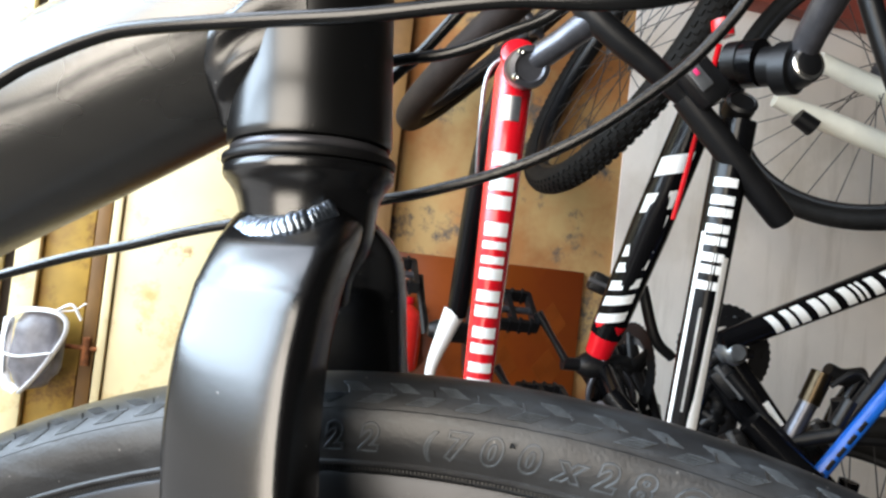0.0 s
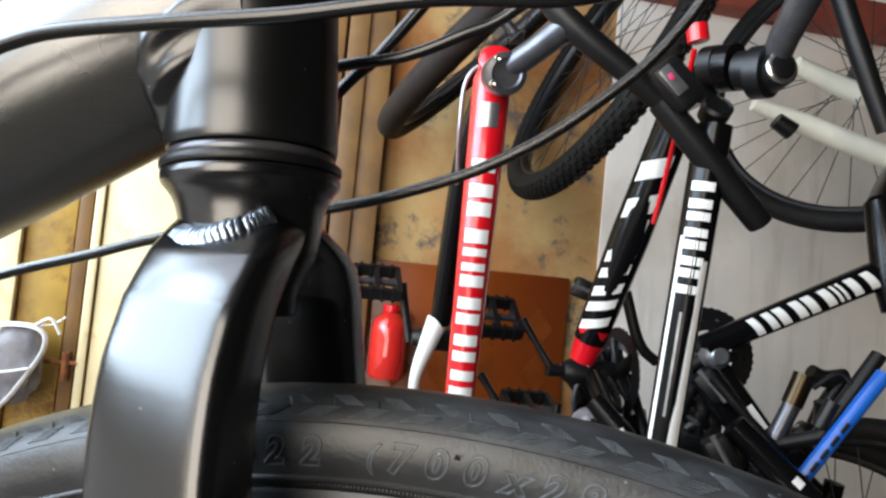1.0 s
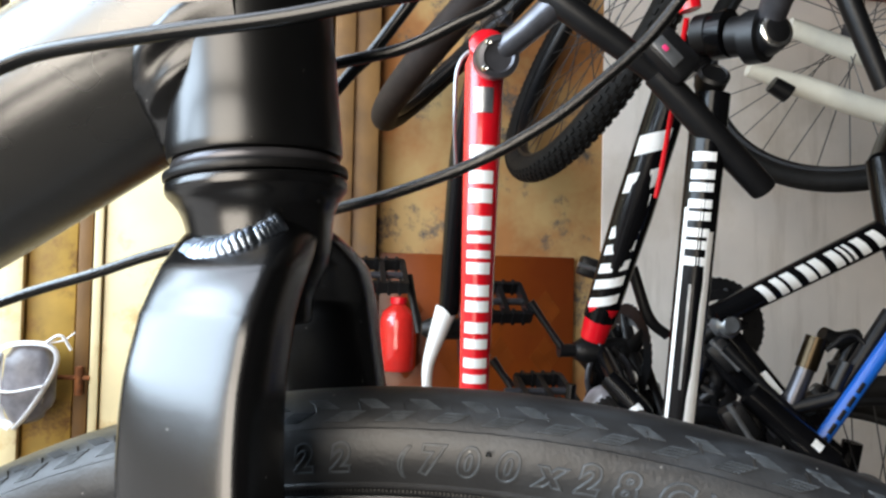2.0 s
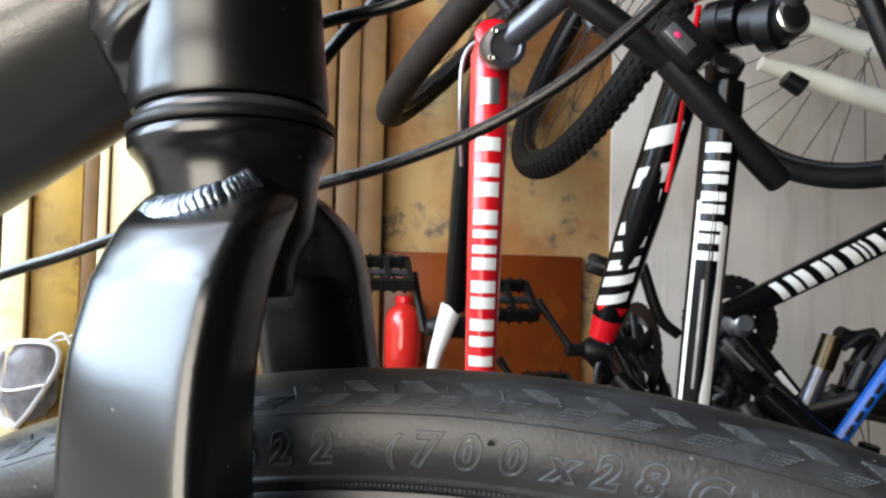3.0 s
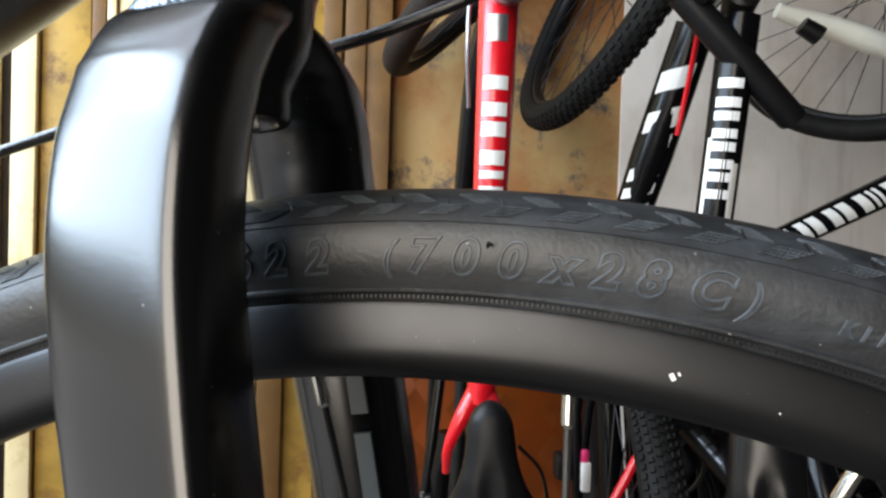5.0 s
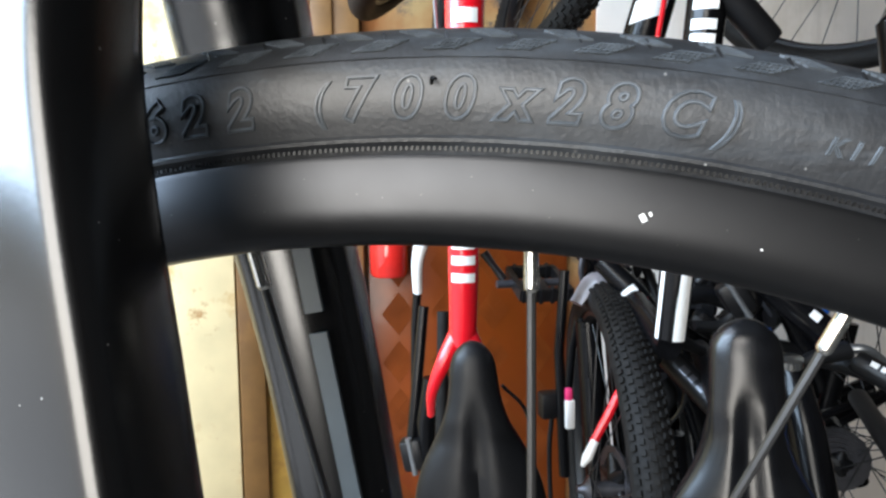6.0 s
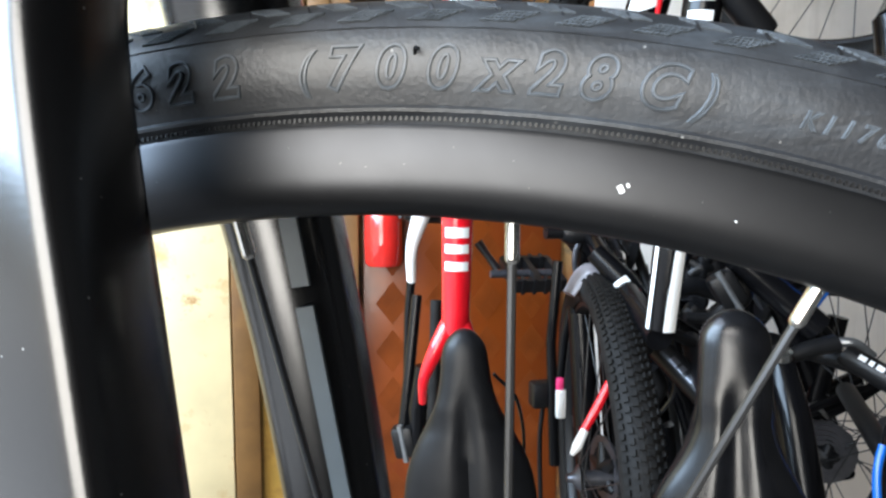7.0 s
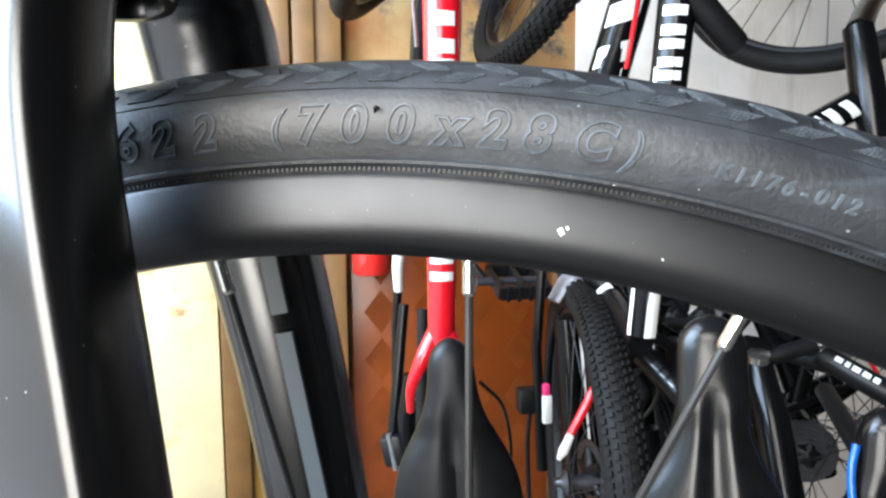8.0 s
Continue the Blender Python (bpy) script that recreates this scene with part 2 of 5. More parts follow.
def tube(name, points, radii, material, parent=None, n=20, flat=1.0, label="", up=(0, 0, 1), power=2.0, curved=False):
    pts = smooth_path(points) if curved else points
    v, f = tube_data(pts, radii, n, flat, up, power)
    return obj(name, v, f, material, parent, label)


def basis(axis, hint=(0, 0, 1)):
    a = Vector(axis).normalized()
    x = Vector(hint).cross(a)
    if x.length < 1e-3:
        x = Vector((1, 0, 0)).cross(a)
    x.normalize()
    return x, a.cross(x), a


def lathe(name, profile, centre, axis, material, parent=None, n=48, closed=False, label=""):
    """profile: (radius, along the axis)."""
    x, y, a = basis(axis)
    c = Vector(centre)
    loops = []
    for r, h in profile:
        loops.append([c + a * h + (x * math.cos(2 * math.pi * j / n) + y * math.sin(2 * math.pi * j / n)) * r for j in range(n)])
    v, f = rings(loops, closed_ends=not closed, wrap=closed)
    return obj(name, v, f, material, parent, label)


def block(name, centre, size, material, parent=None, axes=None, bevel=0.0, label=""):
    """A box with bevelled edges; axes: three unit vectors."""
    bm = bmesh.new()
    bmesh.ops.create_cube(bm, size=1)
    bmesh.ops.scale(bm, vec=size, verts=bm.verts)
    if bevel:
        bmesh.ops.bevel(bm, geom=bm.edges[:], offset=bevel, segments=2, affect='EDGES', profile=0.5)
    ax = axes or (Vector((1, 0, 0)), Vector((0, 1, 0)), Vector((0, 0, 1)))
    c = Vector(centre)
    v = [c + Vector(ax[0]) * p.co.x + Vector(ax[1]) * p.co.y + Vector(ax[2]) * p.co.z for p in bm.verts]
    bm.verts.index_update()
    f = [[q.index for q in fc.verts] for fc in bm.faces]
    if Vector(ax[0]).cross(Vector(ax[1])).dot(Vector(ax[2])) < 0:
        f = [q[::-1] for q in f]
    bm.free()
    return obj(name, v, f, material, parent, label)


def merge(chunks):
    verts, faces = [], []
    for v, f in chunks:
        k = len(verts)
        verts += list(v)
        faces += [tuple(i + k for i in q) for q in f]
    return verts, faces


def box_data(centre, size, axes):
    c = Vector(centre)
    v = [c + axes[0] * (sx * size[0] / 2) + axes[1] * (sy * size[1] / 2) + axes[2] * (sz * size[2] / 2)
         for sz in (-1, 1) for sx, sy in ((-1, -1), (1, -1), (1, 1), (-1, 1))]
    return v, [(3, 2, 1, 0), (4, 5, 6, 7), (0, 1, 5, 4), (1, 2, 6, 5), (2, 3, 7, 6), (3, 0, 4, 7)]


# ---- the room ----
UX = Vector((0.9397, 0.3420, 0))
NX = Vector((0.3420, -0.9397, 0))
LX = Vector((-0.850, -0.527, 0))
LN = Vector((0.527, -0.850, 0))
UP = Vector((0, 0, 1))
CORNER = Vector((-0.48, 1.33, 0))


def on_wall(u, z, out=0.0):
    p = CORNER + UX * u + NX * out
    return Vector((p.x, p.y, z))


def on_gate(u, z, out=0.0):
    p = CORNER + LX * u + LN * out
    return Vector((p.x, p.y, z))


def wall_run(name, a, b, z0, z1, thick, material, inward, label, parent=None):
    a, b = Vector((*a, 0)), Vector((*b, 0))
    d = (b - a).normalized()
    nrm = Vector((*inward, 0)).normalized()
    c = (a + b) / 2 - nrm * thick / 2
    return tagged(block(name, (c.x, c.y, (z0 + z1) / 2), ((b - a).length, thick, z1 - z0), material, parent, (d, nrm, UP)),
                  label, "wall", kind="structure")


floor = block("floor", (0.3, 0.0, FLOOR - 0.05), (6, 6, 0.1), M_FLOOR)
tagged(floor, "worn grey concrete workshop floor", "floor", kind="structure")
# Unseen ceiling added to shut out the sky, open over the rooflight lamp.
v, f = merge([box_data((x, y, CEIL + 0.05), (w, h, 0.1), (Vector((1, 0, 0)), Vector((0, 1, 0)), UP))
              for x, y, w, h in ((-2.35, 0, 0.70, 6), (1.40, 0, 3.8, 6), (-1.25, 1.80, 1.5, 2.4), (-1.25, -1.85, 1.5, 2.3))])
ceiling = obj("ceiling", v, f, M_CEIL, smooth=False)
tagged(ceiling, "unseen ceiling darkened against bounce light, with an open rooflight", "ceiling", kind="structure")
R_END = CORNER + UX * 2.8
L_END = CORNER + LX * 1.5
wall_run("wall_north", (CORNER - UX * 0.02)[:2], R_END[:2], FLOOR, CEIL, 0.12, M_PLASTER, NX[:2],
         "stained yellow plaster wall, patchy and worn")
wall_run("wall_west", CORNER[:2], L_END[:2], FLOOR, CEIL, 0.12, M_MUSTARD, LN[:2], "mustard painted sheet metal gate wall")
# Unseen walls and header added to close the room; darkened against bounce light.
wall_run("wall_east", R_END[:2], (2.2, -1.5), FLOOR, CEIL, 0.12, M_UNSEEN, (-1, 0.1), "unseen side wall added to close the room, near-black against bounce light")
wall_run("wall_south", (2.2, -1.5), (0.3, -1.5), FLOOR, CEIL, 0.12, M_UNSEEN, (0, 1), "unseen rear wall added to close the room, near-black against bounce light")
wall_run("wall_header", (0.3, -1.5), (-0.85, -1.15), 1.65, CEIL, 0.12, M_UNSEEN, (0.29, 0.957), "unseen near-black header added over the open shop doorway")
wall_run("wall_front_1", (-0.85, -1.15), L_END[:2], FLOOR, -0.36, 0.12, M_FRONT, (0.867, 0.499), "low grey sill of the open shop front")
wall_run("wall_front_2", (-0.85, -1.15), L_END[:2], 1.94, CEIL, 0.12, M_FRONT, (0.867, 0.499), "plain grey lintel above the open shop front")
# ---- the bicycle close to the camera ----
WC = Vector((0, 0, 0.339))
bike = thing("bicycle", "matt black bicycle with welded fork and slick front tyre", "bicycle", at=(0, 0, FLOOR))

# head tube with its lower cup, headset and crown
HA = Vector((-0.0929, 0.0, 1)).normalized()
HC = Vector((-0.0607, 0, 0.7377)) - HA * 0.739
lathe("head_tube", [(0.0246, 0.93), (0.0246, 0.80), (0.0247, 0.776), (0.0249, 0.758), (0.0251, 0.7470), (0.0250, 0.7450), (0.0245, 0.7441), (0.020, 0.7438)],
      HC, HA, M_HEAD, bike, 64)
lathe("headset_ring", [(0.018, 0.7437), (0.0236, 0.7435), (0.0242, 0.7426), (0.0242, 0.7415), (0.0238, 0.7408), (0.018, 0.7405)], HC, HA,
      M_DARKALLOY, bike, 64, label="thin bright headset ring")
lathe("headset_washer", [(0.018, 0.7407), (0.0259, 0.7405), (0.0263, 0.7400), (0.0263, 0.7384), (0.0259, 0.7379), (0.018, 0.7377)], HC, HA, M_BLACK, bike, 64, label="dull black washer")
lathe("fork_crown", [(0.018, 0.7375), (0.0255, 0.7374), (0.0259, 0.7368), (0.0259, 0.7349), (0.0254, 0.7338), (0.0240, 0.7322), (0.0227, 0.7303), (0.0217, 0.7280), (0.0210, 0.7252),
                     (0.0205, 0.7215), (0.0200, 0.717), (0.0188, 0.712), (0.0155, 0.7065), (0.0136, 0.7025), (0.0133, 0.6970),
                     (0.0126, 0.6957), (0.0100, 0.6957), (0.0092, 0.6970), (0.0090, 0.7030), (0.002, 0.7030)],
      HC, HA, M_FORK, bike, 64)


def fork_leg(side):
    # height, x, y, half depth, half width
    rows = [(0.7250, -0.0594, 0.0025, 0.0150, 0.0120), (0.7215, -0.0585, 0.0072, 0.0180, 0.0130), (0.7185, -0.0575, 0.0118, 0.0186, 0.0136),
            (0.7155, -0.0563, 0.0165, 0.0187, 0.0140), (0.7120, -0.0555, 0.0214, 0.0187, 0.0140), (0.7060, -0.0556, 0.0258, 0.0187, 0.0140),
            (0.7000, -0.0558, 0.0290, 0.0188, 0.0140), (0.6850, -0.0556, 0.0348, 0.0189, 0.0140), (0.6650, -0.0536, 0.0392, 0.0188, 0.0139),
            (0.6450, -0.0497, 0.0420, 0.0184, 0.0139), (0.6200, -0.0445, 0.0440, 0.0176, 0.0138), (0.5900, -0.0390, 0.0460, 0.0168, 0.0136),
            (0.5550, -0.0336, 0.0477, 0.0164, 0.0134), (0.5200, -0.0287, 0.0488, 0.0160, 0.0128), (0.4600, -0.0190, 0.0495, 0.0150, 0.0115),
            (0.3700, -0.0040, 0.0500, 0.0120, 0.0100), (0.3390, 0.0000, 0.0505, 0.0130, 0.0060), (0.3250, 0.0010, 0.0505, 0.0060, 0.0040)]
    if side > 0:
        rows = [(z, x, y + 0.0085 * min(1.0, max(0.0, (0.722 - z) / 0.02)), a, b) for z, x, y, a, b in rows]
    zs = np.array([r[0] for r in rows])
    dense = np.concatenate([np.linspace(rows[i][0], rows[i + 1][0], 5)[:-1] for i in range(len(rows) - 1)] + [zs[-1:]])
    cols = [np.interp(-dense, -zs, [r[k] for r in rows]) for k in range(1, 5)]
    for k in range(4):
        c = cols[k].copy()
        for _ in range(3):
            c[1:-1] = (c[:-2] + 2 * c[1:-1] + c[2:]) / 4
        cols[k] = c
    # blade section: a flat outer face, fullest towards the front
    sec = [(-1, -0.05), (-0.95, 0.40), (-0.58, 0.64), (-0.05, 0.84), (0.60, 1.02), (0.88, 1.02), (0.98, 0.66), (1.0, 0.15),
           (0.97, -0.4), (0.6, -0.85), (0, -1.0), (-0.6, -0.85), (-0.97, -0.45)]
    for _ in range(2):
        nxt = []
        for i, p in enumerate(sec):
            q = sec[(i + 1) % len(sec)]
            nxt += [(p[0] * 0.75 + q[0] * 0.25, p[1] * 0.75 + q[1] * 0.25), (p[0] * 0.25 + q[0] * 0.75, p[1] * 0.25 + q[1] * 0.75)]
        sec = nxt
    loops = []
    for z, x, y, a, b in zip(dense, *cols):
        lp = [(x + a * c * 1.03, side * (y + b * s * 1.03), z) for c, s in sec]
        loops.append(lp if side < 0 else lp[::-1])
    v, f = rings(loops)
    return obj("fork_leg", v, f, M_FORK, bike)


leg_near = fork_leg(-1)
leg_far = fork_leg(1)
LD = Vector((0.163, 0.052, -0.985)).normalized()
for c, ln in ((Vector((-0.0362, 0.0377, 0.6220)), 0.021), (Vector((-0.0282, 0.0403, 0.5730)), 0.066)):
    block("leg_decal", c, (0.0054, 0.0016, ln), M_DECAL, leg_far, (LD.cross(Vector((0, 1, 0))).normalized(), LD.cross(LD.cross(Vector((0, 1, 0)))).normalized(), LD), label="pale grey-blue decal strip")


def weld_row(side):
    """Overlapping ripples of weld between the crown and a fork leg."""
    chunks = []
    path = smooth_path([(-0.0700, 0.0234, 0.7142), (-0.0640, 0.0277, 0.7146), (-0.0570, 0.0293, 0.7154), (-0.0505, 0.0275, 0.7182),
                        (-0.0465, 0.0243, 0.7206), (-0.0440, 0.0212, 0.7230)], 4)
    rng = random.Random(5)
    for i, p in enumerate(path):
        u = i / (len(path) - 1)
        d = (path[min(i + 1, len(path) - 1)] - path[max(i - 1, 0)]).normalized()
        out = Vector((p.x + 0.056, 0.013, 0.0045)).normalized()
        w = out.cross(d).normalized()
        half = 0.0046 - 0.0020 * u + rng.uniform(-0.0004, 0.0004)
        if i == 14:
            continue
        pts = []
        for t in (-1, -0.6, -0.2, 0.2, 0.6, 1):
            q = p + w * (t * half * 1.08) + d * (0.0016 * t * t) + out * (-0.0012 - 0.0010 * t * t + rng.uniform(-0.00015, 0.00015))
            pts.append((q.x, side * q.y, q.z))
        k = 1.0 if i < 14 else 0.8
        chunks.append(tube_data(pts, [0.0009 * k, 0.0020 * k, 0.0023 * k, 0.0023 * k, 0.0020 * k, 0.0009 * k], 12))
    seam = None
    for v, f in chunks:
        seam = obj("weld_ripple", v, f, M_WELD, leg_near if side < 0 else leg_far, "shiny stepped weld ripple")
    return seam


weld_row(-1)

# the big down tube and its weld collar, and the top tube above the view
tube("down_tube", [(-0.070, 0.0, 0.7905), (-0.0921, 0.0, 0.7790), (-0.157, 0.0, 0.7440), (-0.30, 0.0, 0.665), (-0.62, 0.0, 0.487)],
     [0.0295, 0.0305, 0.0320, 0.0320, 0.0310], M_FRAME, bike, 72, power=1.9)
loops = []
for k, (x, s) in enumerate(((-0.0700, 0.96), (-0.0800, 1.0), (-0.0850, 1.05), (-0.0890, 1.07), (-0.0930, 1.08), (-0.0965, 1.06), (-0.0990, 1.0), (-0.1005, 0.92))):
    lp = []
    for j in range(128):
        t = 2 * math.pi * j / 128
        lump = 1 + 0.07 * noise.noise(Vector((x * 120, math.cos(t) * 3.5, math.sin(t) * 3.5))) + (0.022 * math.sin(t * 17 + x * 260) if 1 < k < 6 else 0.0)
        lp.append((x + 0.0125 + 0.10 * s * 0.0262 * math.sin(t) * -1.0, 0.0258 * s * math.cos(t) * lump, 0.7765 + (x + 0.09) * 0.45 + 0.0305 * s * math.sin(t) * lump))
    loops.append(lp)
v, f = rings(loops)
obj("weld_collar", v, f, M_FORK, bike, "lumpy black weld collar")
tube("top_tube", [(-0.07, 0, 0.905), (-0.36, 0, 0.885), (-0.62, 0, 0.86)], [0.019, 0.018, 0.016], M_FRAME, bike, 32)
tube("seat_tube", [(-0.62, 0, 0.46), (-0.62, 0, 0.98)], 0.017, M_FRAME, bike, 32)

# hoses
tube("brake_hose", [(-0.30, 0.062, 0.660), (-0.217, 0.07, 0.6930), (-0.1720, 0.07, 0.7065), (-0.1380, 0.07, 0.7170), (-0.0620, 0.07, 0.7357),
                    (-0.0389, 0.07, 0.7418), (-0.0052, 0.07, 0.7541), (0.0213, 0.07, 0.7685), (0.0415, 0.07, 0.7838), (0.0650, 0.07, 0.8065), (0.085, 0.068, 0.84), (0.10, 0.06, 0.90)],
     0.0024, M_CASING, bike, 14, curved=True, label="black hose with a fine woven sheath")
tube("shift_cable", [(-0.25, -0.038, 0.720), (-0.15, -0.045, 0.738), (-0.1204, -0.045, 0.7515), (-0.1040, -0.045, 0.7584), (-0.0900, -0.045, 0.7617), (-0.0610, -0.045, 0.7645), (-0.0330, -0.045, 0.7667),
                     (0.0, -0.045, 0.7710), (0.035, -0.04, 0.775), (0.07, -0.02, 0.80), (0.10, 0.0, 0.86)], 0.0019, M_HOSE, bike, 14, curved=True)
tube("shift_cable", [(-0.20, 0.05, 0.76), (-0.10, 0.052, 0.780), (-0.0548, 0.05, 0.7892), (-0.0307, 0.05, 0.7937), (-0.0099, 0.05, 0.8023), (0.0084, 0.05, 0.8118), (0.04, 0.045, 0.84), (0.06, 0.03, 0.90)],
     0.0023, M_HOSE, bike, 14, curved=True)
tube("shift_cable", [(-0.12, 0.075, 0.72), (-0.0624, 0.07, 0.7857), (-0.0457, 0.07, 0.8029), (-0.01, 0.06, 0.845), (0.02, 0.05, 0.90)], 0.0026, M_HOSE, bike, 14, curved=True)


# front wheel: tyre, rim, spokes, hub
def wheel_ring(name, profile, centre, material, parent, n=192, label=""):
    return lathe(name, profile, centre, (0, 1, 0), material, parent, n, closed=True, label=label)


TC, TR = 0.3262, 0.0140
prof = []
for k in range(33):
    a = radians(-62 + 304 * k / 32)
    prof.append((TC + TR * math.sin(a), TR * math.cos(a)))
prof = [(0.3128, 0.0098), (0.3150, 0.0104), (0.3158, 0.0111), (0.3163, 0.0119), (0.3170, 0.0121), (0.3176, 0.0116)] + \
    [(r, h) for r, h in prof if r > 0.3192] + \
    [(0.3176, -0.0116), (0.3170, -0.0121), (0.3163, -0.0119), (0.3158, -0.0111), (0.3150, -0.0104), (0.3128, -0.0098)]
tyre = wheel_ring("tyre", prof, WC, M_TYRE, bike, 256, "slick black rubber tyre with raised size lettering")
rim = wheel_ring("rim", [(0.3132, 0.0100), (0.3139, 0.0104), (0.3139, 0.0114), (0.3128, 0.0119), (0.3040, 0.0120), (0.2990, 0.0112), (0.2962, 0.0085), (0.2956, 0.005),
                         (0.2954, 0.0), (0.2956, -0.005), (0.2962, -0.0085), (0.2990, -0.0112), (0.3040, -0.0120), (0.3128, -0.0119), (0.3139, -0.0114),
                         (0.3139, -0.0104), (0.3132, -0.0100)], WC, M_RIM, bike, 256, "satin black anodised rim with white specks")


def on_tyre(deg, r, lift=0.0, side=-1):
    """A point on the tyre's side at an angle from the top and a radius."""
    s = max(-1.0, min(1.0, (r - TC) / TR))
    h = math.sqrt(max(0.0, 1 - s * s)) * TR
    if r < 0.3192:
        h = 0.0121
    rr = r + lift * s
    h += lift * math.sqrt(max(0, 1 - s * s))
    a = radians(deg)
    return Vector((math.sin(a) * rr, side * h, WC.z + math.cos(a) * rr))


def ridge(r, thick, name):
    pts = [on_tyre(d, r) for d in range(0, 360, 2)]
    loops = []
    for i, p in enumerate(pts):
        e = (p - WC).normalized()
        y = Vector((0, 1, 0))
        loops.append([p + e * (thick * math.cos(t)) + y * (thick * math.sin(t)) for t in (0, 1.57, 3.14, 4.71)])
    v, f = rings(loops, wrap=True)
    return obj(name, v, f, M_TYRE, tyre)


ridge(0.3320, 0.00022, "mould_line")


def glyph(ch, height, deg, r0, name, stroke, slant=0.0, bold=0.0):
    cu = bpy.data.curves.new(name, 'FONT')
    cu.body = ch
    cu.size = height * 1.38
    cu.align_x = 'CENTER'
    cu.shear = slant
    cu.resolution_u = 4
    cu.fill_mode = 'NONE'
    cu.offset = bold
    cu.bevel_depth = stroke
    cu.bevel_resolution = 1
    tmp = new("glyph_source", cu)
    dg = bpy.context.evaluated_depsgraph_get()
    me = tmp.evaluated_get(dg).to_mesh()
    bm = bmesh.new()
    bm.from_mesh(me)
    for _ in range(3):
        long = [e for e in bm.edges if e.calc_length() > 0.0009]
        if long:
            bmesh.ops.subdivide_edges(bm, edges=long, cuts=1)
    bm.verts.index_update()
    v = [on_tyre(deg + math.degrees(q.co.x / r0), r0 - height / 2 + q.co.y, q.co.z) for q in bm.verts]
    f = [tuple(q.index for q in p.verts) for p in bm.faces]
    bm.free()
    tmp.evaluated_get(dg).to_mesh_clear()
    bpy.data.objects.remove(tmp)
    # The paler rubber paints the lit side of the raised outlines.
    return obj(name, v, f, M_TREAD_LIT, tyre)


for ch, deg in zip("622(700x28C)", (-8.51, -6.93, -5.14, -2.20, -0.92, 0.82, 2.60, 4.50, 6.15, 7.72, 9.72, 11.22)):
    glyph(ch, 0.0064 if ch in "()" else 0.0074, deg, 0.3247, "lettering", 0.00036, 0.22, 0.00045 if ch not in "()" else 0.0)
for i, ch in enumerate("K1176-012"):
    glyph(ch, 0.0031, 14.36 + i * 4.45 / 8, 0.3235, "lettering", 0.0002, 0.15)

# tread pattern: hatched islands on both shoulders
chunks = []
for k in range(150):
    base = k * 2.4
    for r_in, r_out, skew, w in ((0.3335, 0.3360, 1.0, 0.56), (0.3364, 0.3384, -0.9, 0.44)):
        off = 0.0 if skew > 0 else 1.2
        for side in (-1, 1):
            cells = 7
            for i in range(cells):
                for j in range(4):
                    d0 = base + off + (i - cells / 2) / cells * w * 2
                    ra = r_in + (r_out - r_in) * j / 4
                    rb = r_in + (r_out - r_in) * (j + 0.66) / 4
                    d1 = d0 + 0.66 / cells * w * 2
                    sk0, sk1 = skew * (j / 4 - 0.5) * 0.9, skew * ((j + 0.66) / 4 - 0.5) * 0.9
                    q = [on_tyre(d0 + sk0, ra, 0.00038, side), on_tyre(d1 + sk0, ra, 0.00038, side),
                         on_tyre(d1 + sk1, rb, 0.00038, side), on_tyre(d0 + sk1, rb, 0.00038, side)]
                    lo = [on_tyre(d0 + sk0, ra, -0.0002, side), on_tyre(d1 + sk0, ra, -0.0002, side),
                          on_tyre(d1 + sk1, rb, -0.0002, side), on_tyre(d0 + sk1, rb, -0.0002, side)]
                    chunks.append((q + lo, [(0, 1, 2, 3), (0, 4, 5, 1), (1, 5, 6, 2), (2, 6, 7, 3), (3, 7, 4, 0)]))
v, f = merge(chunks)
tagged(obj("tread_pattern", v, f, M_TREAD_LIT, tyre, "fine hatched tread islands", smooth=False), kind="stuff")

# short sipes cut across the shoulder, and the ribbed bead beside the rim
chunks, ribs = [], []
for k in range(170):
    for side in (-1, 1):
        p = on_tyre(k * 360 / 170, 0.3366, 0.00005, side)
        e = (p - WC).normalized()
        tang = e.cross(Vector((0, 1, 0)))
        chunks.append(box_data(p, (0.0005, 0.0026, 0.0004), ((tang * 0.93 + Vector((0, 0.36, 0))).normalized(), (e * 0.8 + Vector((0, -0.6 * side, 0)) + tang * 0.35).normalized(), (Vector((0, side * 0.7, 0)) + e * 0.7).normalized())))
for k in range(1800):
    a = radians(k * 0.2)
    e = Vector((math.sin(a), 0, math.cos(a)))
    ribs.append(box_data(WC + e * 0.3153 + Vector((0, -0.0106, 0)), (0.0005, 0.0005, 0.0012), (e.cross(Vector((0, 1, 0))), Vector((0, 1, 0)), e)))
v, f = merge(chunks)
tagged(obj("sipe", v, f, M_BLACK, tyre, "short dark sipes across the tread", smooth=False), kind="stuff")
v, f = merge(ribs)
tagged(obj("bead_rib", v, f, M_BLACK, tyre, "fine ribbed bead beside the rim", smooth=False), kind="stuff")

# moulding hair and specks on the rim
tube("rubber_hair", [on_tyre(1.75, 0.3268, -0.0002), on_tyre(1.8, 0.3276, 0.001), on_tyre(1.95, 0.3272, 0.0019)], 0.00035, M_BLACK, tyre, 8, curved=True)
for d, r, s in ((9.2, 0.3052, 0.0010), (9.42, 0.3061, 0.0005), (13.2, 0.3035, 0.00025)):
    a = radians(d)
    c = Vector((math.sin(a) * r, -0.0121, WC.z + math.cos(a) * r))
    block("paint_chip", c, (s, 0.0003, s * 1.5), M_WHITE, rim, (Vector((0.9, 0, 0.43)), Vector((0, 1, 0)), Vector((-0.43, 0, 0.9))))

